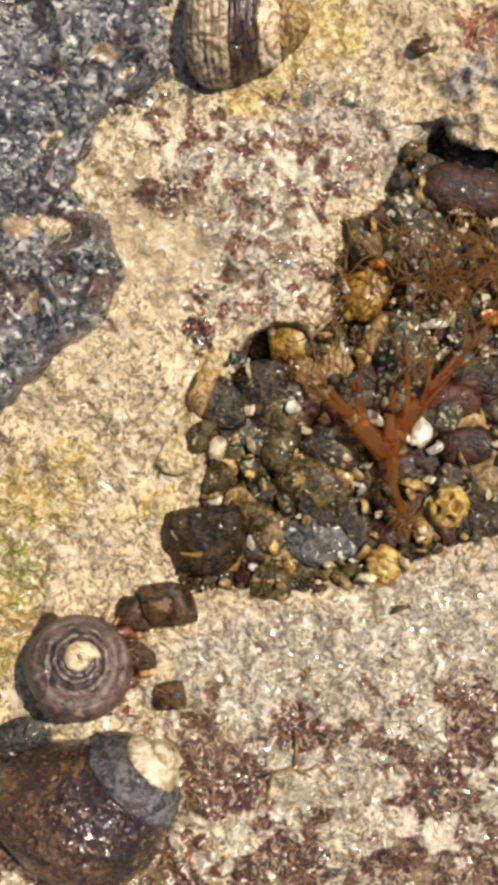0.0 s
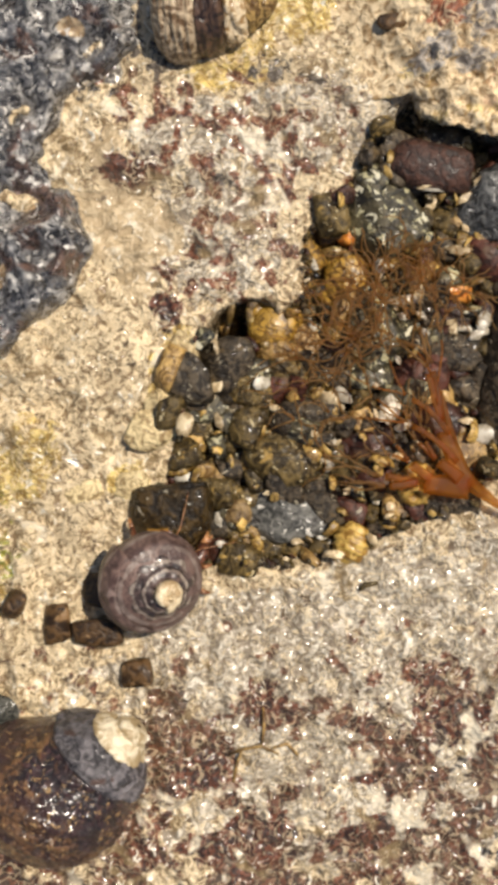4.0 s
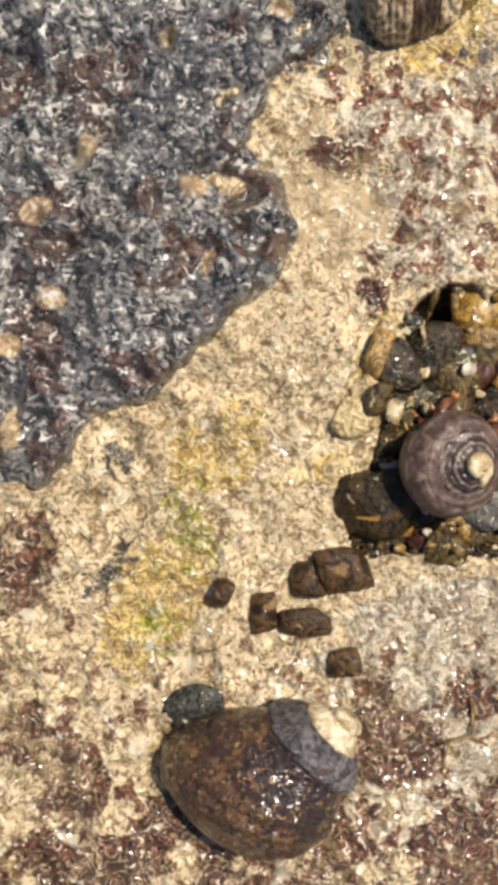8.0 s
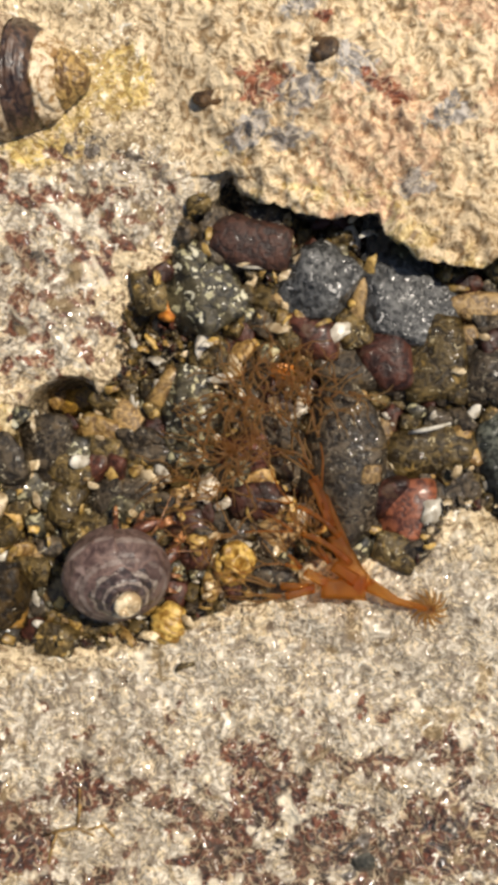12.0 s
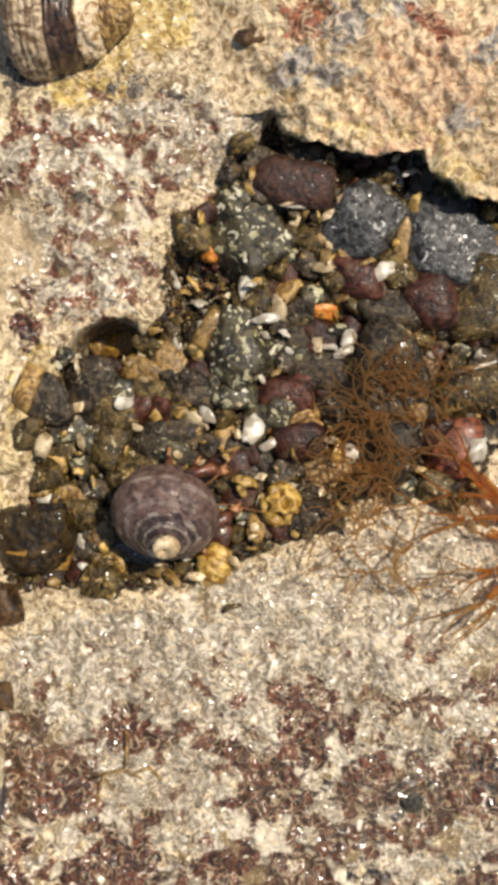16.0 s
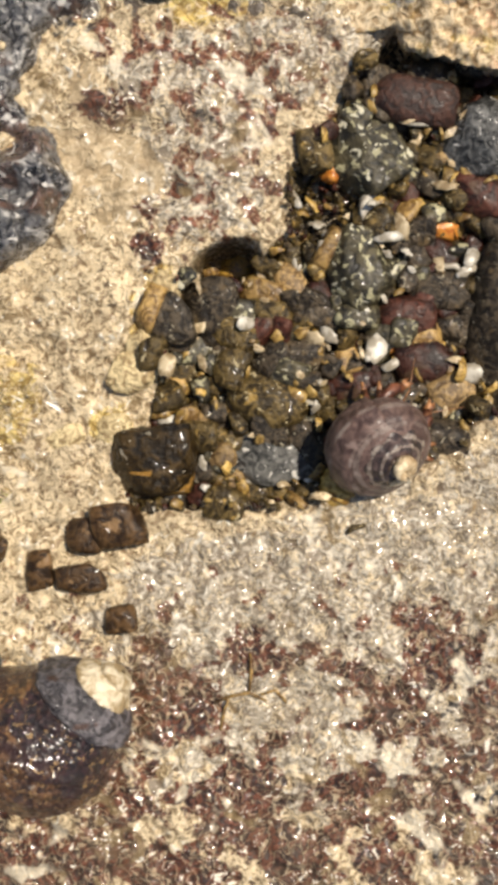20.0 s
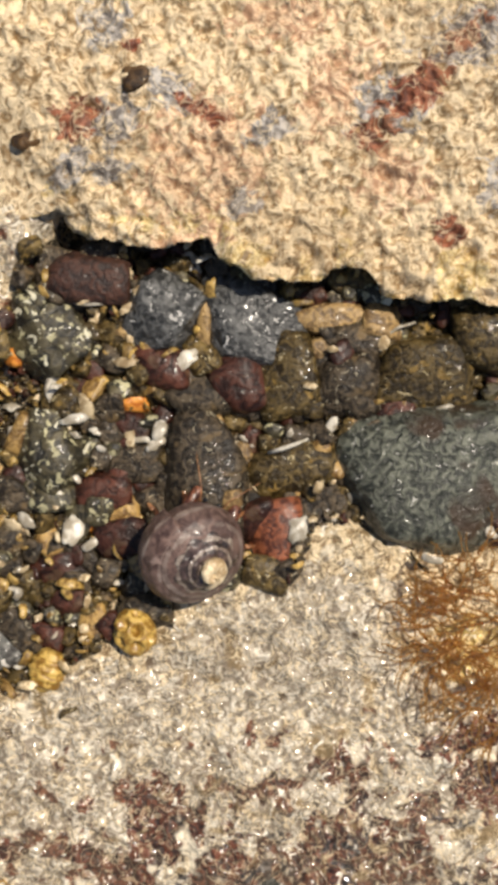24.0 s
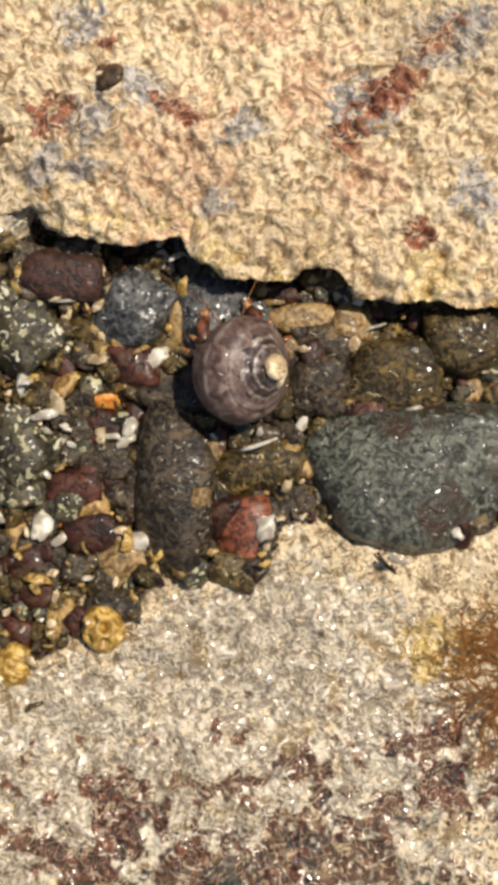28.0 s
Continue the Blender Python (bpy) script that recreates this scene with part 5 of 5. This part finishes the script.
for pts in ([(2.0, -59.6, 0.5), (4.5, -58.2, 0.9), (8.0, -57.6, 0.9), (11, -59, 0.5)], [(4.5, -58.2, 0.8), (3.6, -61, 0.8), (3.0, -64, 0.4)], [(10, -57.9, 0.8), (12.5, -57.2, 0.8), (14.5, -59.5, 0.4)], [(8, -57.6, 0.8), (8.4, -54, 0.7), (8.2, -51, 0.3)]):
    strand("worm_tube", pts, 0.32, OCHRE, "thin yellowish worm tube on encrusted rock", "worm tube", "worm tubes")
strand("dark_root", [(88.6, -8, 1.2), (90, -10.5, 1.0), (91.5, -12, 0.6)], 0.35, OLIVE, "thin dark root thread", "root thread")


# ---- what moves ----
def motions():
    # hermit crab: seconds, x, y of the shell's middle, lean of its tip in x and y; millimetres
    hermit = [
        (0, -29.6, -38.8, 1.9, 3.5), (0.5, -29.9, -38.2, 1.7, 2.7), (1, -29.9, -37.2, 1.5, 2.0), (1.5, -30.5, -36.6, 1.3, 1.2), (2, -25.1, -33.9, 1.1, 0.5),
        (2.5, -25.3, -29.2, 2.6, -0.9), (3, -12.8, -30.4, 4.0, -2.3), (3.5, -13.0, -30.3, 3.6, -2.5), (5.5, 2.7, -12.9, 4.3, -0.9), (6, 5.3, -14.7, 4.1, -1.0),
        (6.5, 5.4, -13.8, 3.8, -1.0), (7, 3.9, -6.4, 3.6, -1.1), (7.5, 2.9, -8.6, 3.4, -1.1), (8, 3.4, -9.6, 3.3, -1.1), (8.5, 5.0, -11.0, 3.0, -2.1),
        (9, 6.1, -10.0, 2.8, -3.0), (9.5, 5.2, -10.8, 2.3, -3.0), (10, 6.3, -11.1, 1.5, -2.5), (10.5, 16.7, -11.4, 3.4, -4.7), (11, 15.6, -12.0, 2.6, -5.0),
        (12, 15.5, -12.0, 2.2, -5.3), (12.5, 13.9, -13.2, 1.9, -5.5), (13.5, 14.3, -12.4, 1.4, -5.8), (15.5, 15.8, -12.1, 0.0, -6.0), (16.5, 16.4, -12.0, -0.7, -6.0),
        (17, 16.6, -12.0, -1.1, -6.1), (18, 15.3, -12.3, -0.4, -6.0), (18.5, 15.0, -12.4, 0.0, -6.0), (19, 18.9, -10.7, 2.3, -5.8), (19.5, 28.6, -12.5, 2.9, -5.3),
        (20, 29.9, -14.6, 3.5, -4.9), (20.5, 30.6, -13.6, 3.5, -4.4), (21, 39.3, -14.2, 3.6, -4.0), (21.5, 40.1, -14.6, 3.5, -3.6), (22, 43.6, -9.6, 3.4, -3.2),
        (22.5, 48.6, -6.0, 3.3, -2.9), (24.5, 53.2, -0.2, 4.0, -4.4), (25, 58.8, 5.0, 4.8, -4.0), (25.5, 62.0, 11.0, 5.0, -3.4), (26, 63.2, 14.9, 5.2, -2.9),
        (26.5, 67.6, 20.6, 5.4, -2.6), (27, 67.4, 22.6, 5.7, -2.2), (27.5, 66.2, 24.2, 6.0, -1.9), (28, 67.6, 25.7, 6.3, -1.5)]
    facing = [(0, 5), (3.5, 40), (6, 60), (10, 60), (13, 20), (18, 20), (21, 55), (25, 60), (28, 95)]
    times, yaws = [t for t, a in facing], [a for t, a in facing]
    rows, lean = [], []
    for t, x, y, dx, dy in hermit:
        yaw = float(np.interp(t, times, yaws))
        rows.append((t, pose(x * MM, y * MM, 5.4 * MM, 0, 0, yaw)))
        tip = Vector((dx, dy, math.sqrt(9.0 ** 2 - dx * dx - dy * dy)))
        own = pose(0, 0, 0, 0, 0, -yaw)
        lean.append((t, own @ tip.to_track_quat("Z", "Y").to_matrix().to_4x4()))
    walk(HERMIT, rows)
    walk(HERMIT_SHELL, lean)
    # legs and claws step while it walks
    stepping = [c for c in HERMIT.children if c.name.startswith(("leg", "claw"))]
    for k, leg in enumerate(stepping):
        walk(leg, [(0.5 * i, pose(0, 0, 0, 0, 0, 7 * math.sin(1.9 * i + 2.1 * k))) for i in range(57)])
    # the pitted pebble, nudged aside as the hermit crab climbs past
    walk(PITTED, [(t, pose(x * MM, y * MM, z * MM, 0, 0, a)) for t, x, y, z, a in ((0, 35.6, -11.6, -0.4, 0), (19.2, 35.6, -11.6, -0.4, 0), (20.2, 36.4, -13.0, 0.4, 6), (21.6, 38.2, -14.9, 1.2, 14), (22.5, 38.4, -15.2, 1.2, 16), (24.5, 40.2, -16.8, 1.6, 24), (28, 40.2, -16.8, 1.6, 24))])
    # shore crab: seconds, x, y, height, heading
    crab = [(0, 9.5, 31, -5, -148, 6, 0), (0.6, 10, 30.2, -4, -148, 6, 0), (1.2, 11.4, 29.2, -3.8, -148, 4, 0), (8.4, 11.4, 29.2, -3.8, -148, 4, 0), (8.7, 24, 37, 2, -148, 0, 6), (8.9, 29.5, 43, 6, -148, -2, 8), (9.1, 32, 45, 8, -148, -4, 10),
            (9.4, 36, 46.3, 10, -148, -8, 12), (9.7, 38.3, 50, 12, -148, -8, 12), (10.0, 41, 54.9, 13, -148, -8, 12), (10.3, 48.6, 61, 13, -148, -8, 12), (10.7, 49.5, 62.7, 13, -148, -8, 12), (10.8, 49, 62, 13, -148, -8, 12), (10.9, 35, 46, 5, -148, -4, 8), (11.0, 17, 33, -3.5, -148, 4, 2), (11.1, 11, 30, -8, -148, 6, 0), (11.3, 8, 31, -14, -148, 6, 0), (28, 8, 31, -14, -148, 6, 0)]
    # its legs trail as it sidles up the rock
    for leg in [c for c in CRAB.children if c.name.startswith("leg")]:
        swing = 16 if leg.data.vertices[0].co.x > 0 else -14
        walk(leg, [(0, pose(0, 0, 0)), (8.4, pose(0, 0, 0)), (9.0, pose(0, 0, 0, 0, 0, swing)), (9.5, pose(0, 0, 0, 0, 0, swing * 0.8)), (10.0, pose(0, 0, 0, 0, 0, swing)), (10.8, pose(0, 0, 0, 0, 0, swing * 0.9)), (11.1, pose(0, 0, 0)), (28, pose(0, 0, 0))])
    walk(CRAB, [(t, pose(x * MM, y * MM, z * MM, rx, ry, a)) for t, x, y, z, a, rx, ry in crab])
    # drifting weed: seconds, x, y of its fork, way of its fan in degrees
    weed = [(0, 24, -2, 64), (0.5, 24.5, -5, 64), (1, 28.5, -7.5, 68), (1.4, 30.5, -9.6, 74), (2, 33, -10, 86), (3, 40, -11.5, 97), (3.5, 42, -12.4, 106), (5.5, 47.5, -10.2, 124), (6, 47, -12, 126),
            (8, 53, -12, 122), (9.5, 54, -12, 120), (10, 54.5, -11.8, 118), (10.5, 52.2, -13.9, 118), (11, 50.6, -15.2, 118), (11.5, 55.1, -16.0, 119), (12, 58, -15.2, 120), (12.5, 59.7, -15.2, 124),
            (13, 63.7, -14.8, 132), (13.5, 65.6, -15.6, 138), (15.5, 79.5, -18, 146), (16, 82, -18, 150), (16.5, 84.5, -17.6, 155), (17, 87, -16.2, 160), (17.5, 90.5, -15.4, 164), (18, 93.5, -14.6, 166),
            (18.5, 95, -14.2, 168), (20.5, 111, -14.5, 176), (22, 121, -16, 182), (22.5, 123.5, -17.5, 184), (24.5, 132, -23, 188), (25, 133.5, -23, 188), (26, 136.5, -23.5, 187), (27, 140, -25.5, 186), (28, 144, -28, 186)]
    walk(WEED_THING, [(t, pose(x * MM, y * MM, 3.6 * MM, 0, 0, a - 96)) for t, x, y, a in weed])
    for swing, ob in ((4, FAN), (7, BLADE), (6, LOBE)):
        walk(ob, [(i, pose(0, 0, 0, 0, 0, swing * math.sin(0.8 * i + swing))) for i in range(29)])


motions()
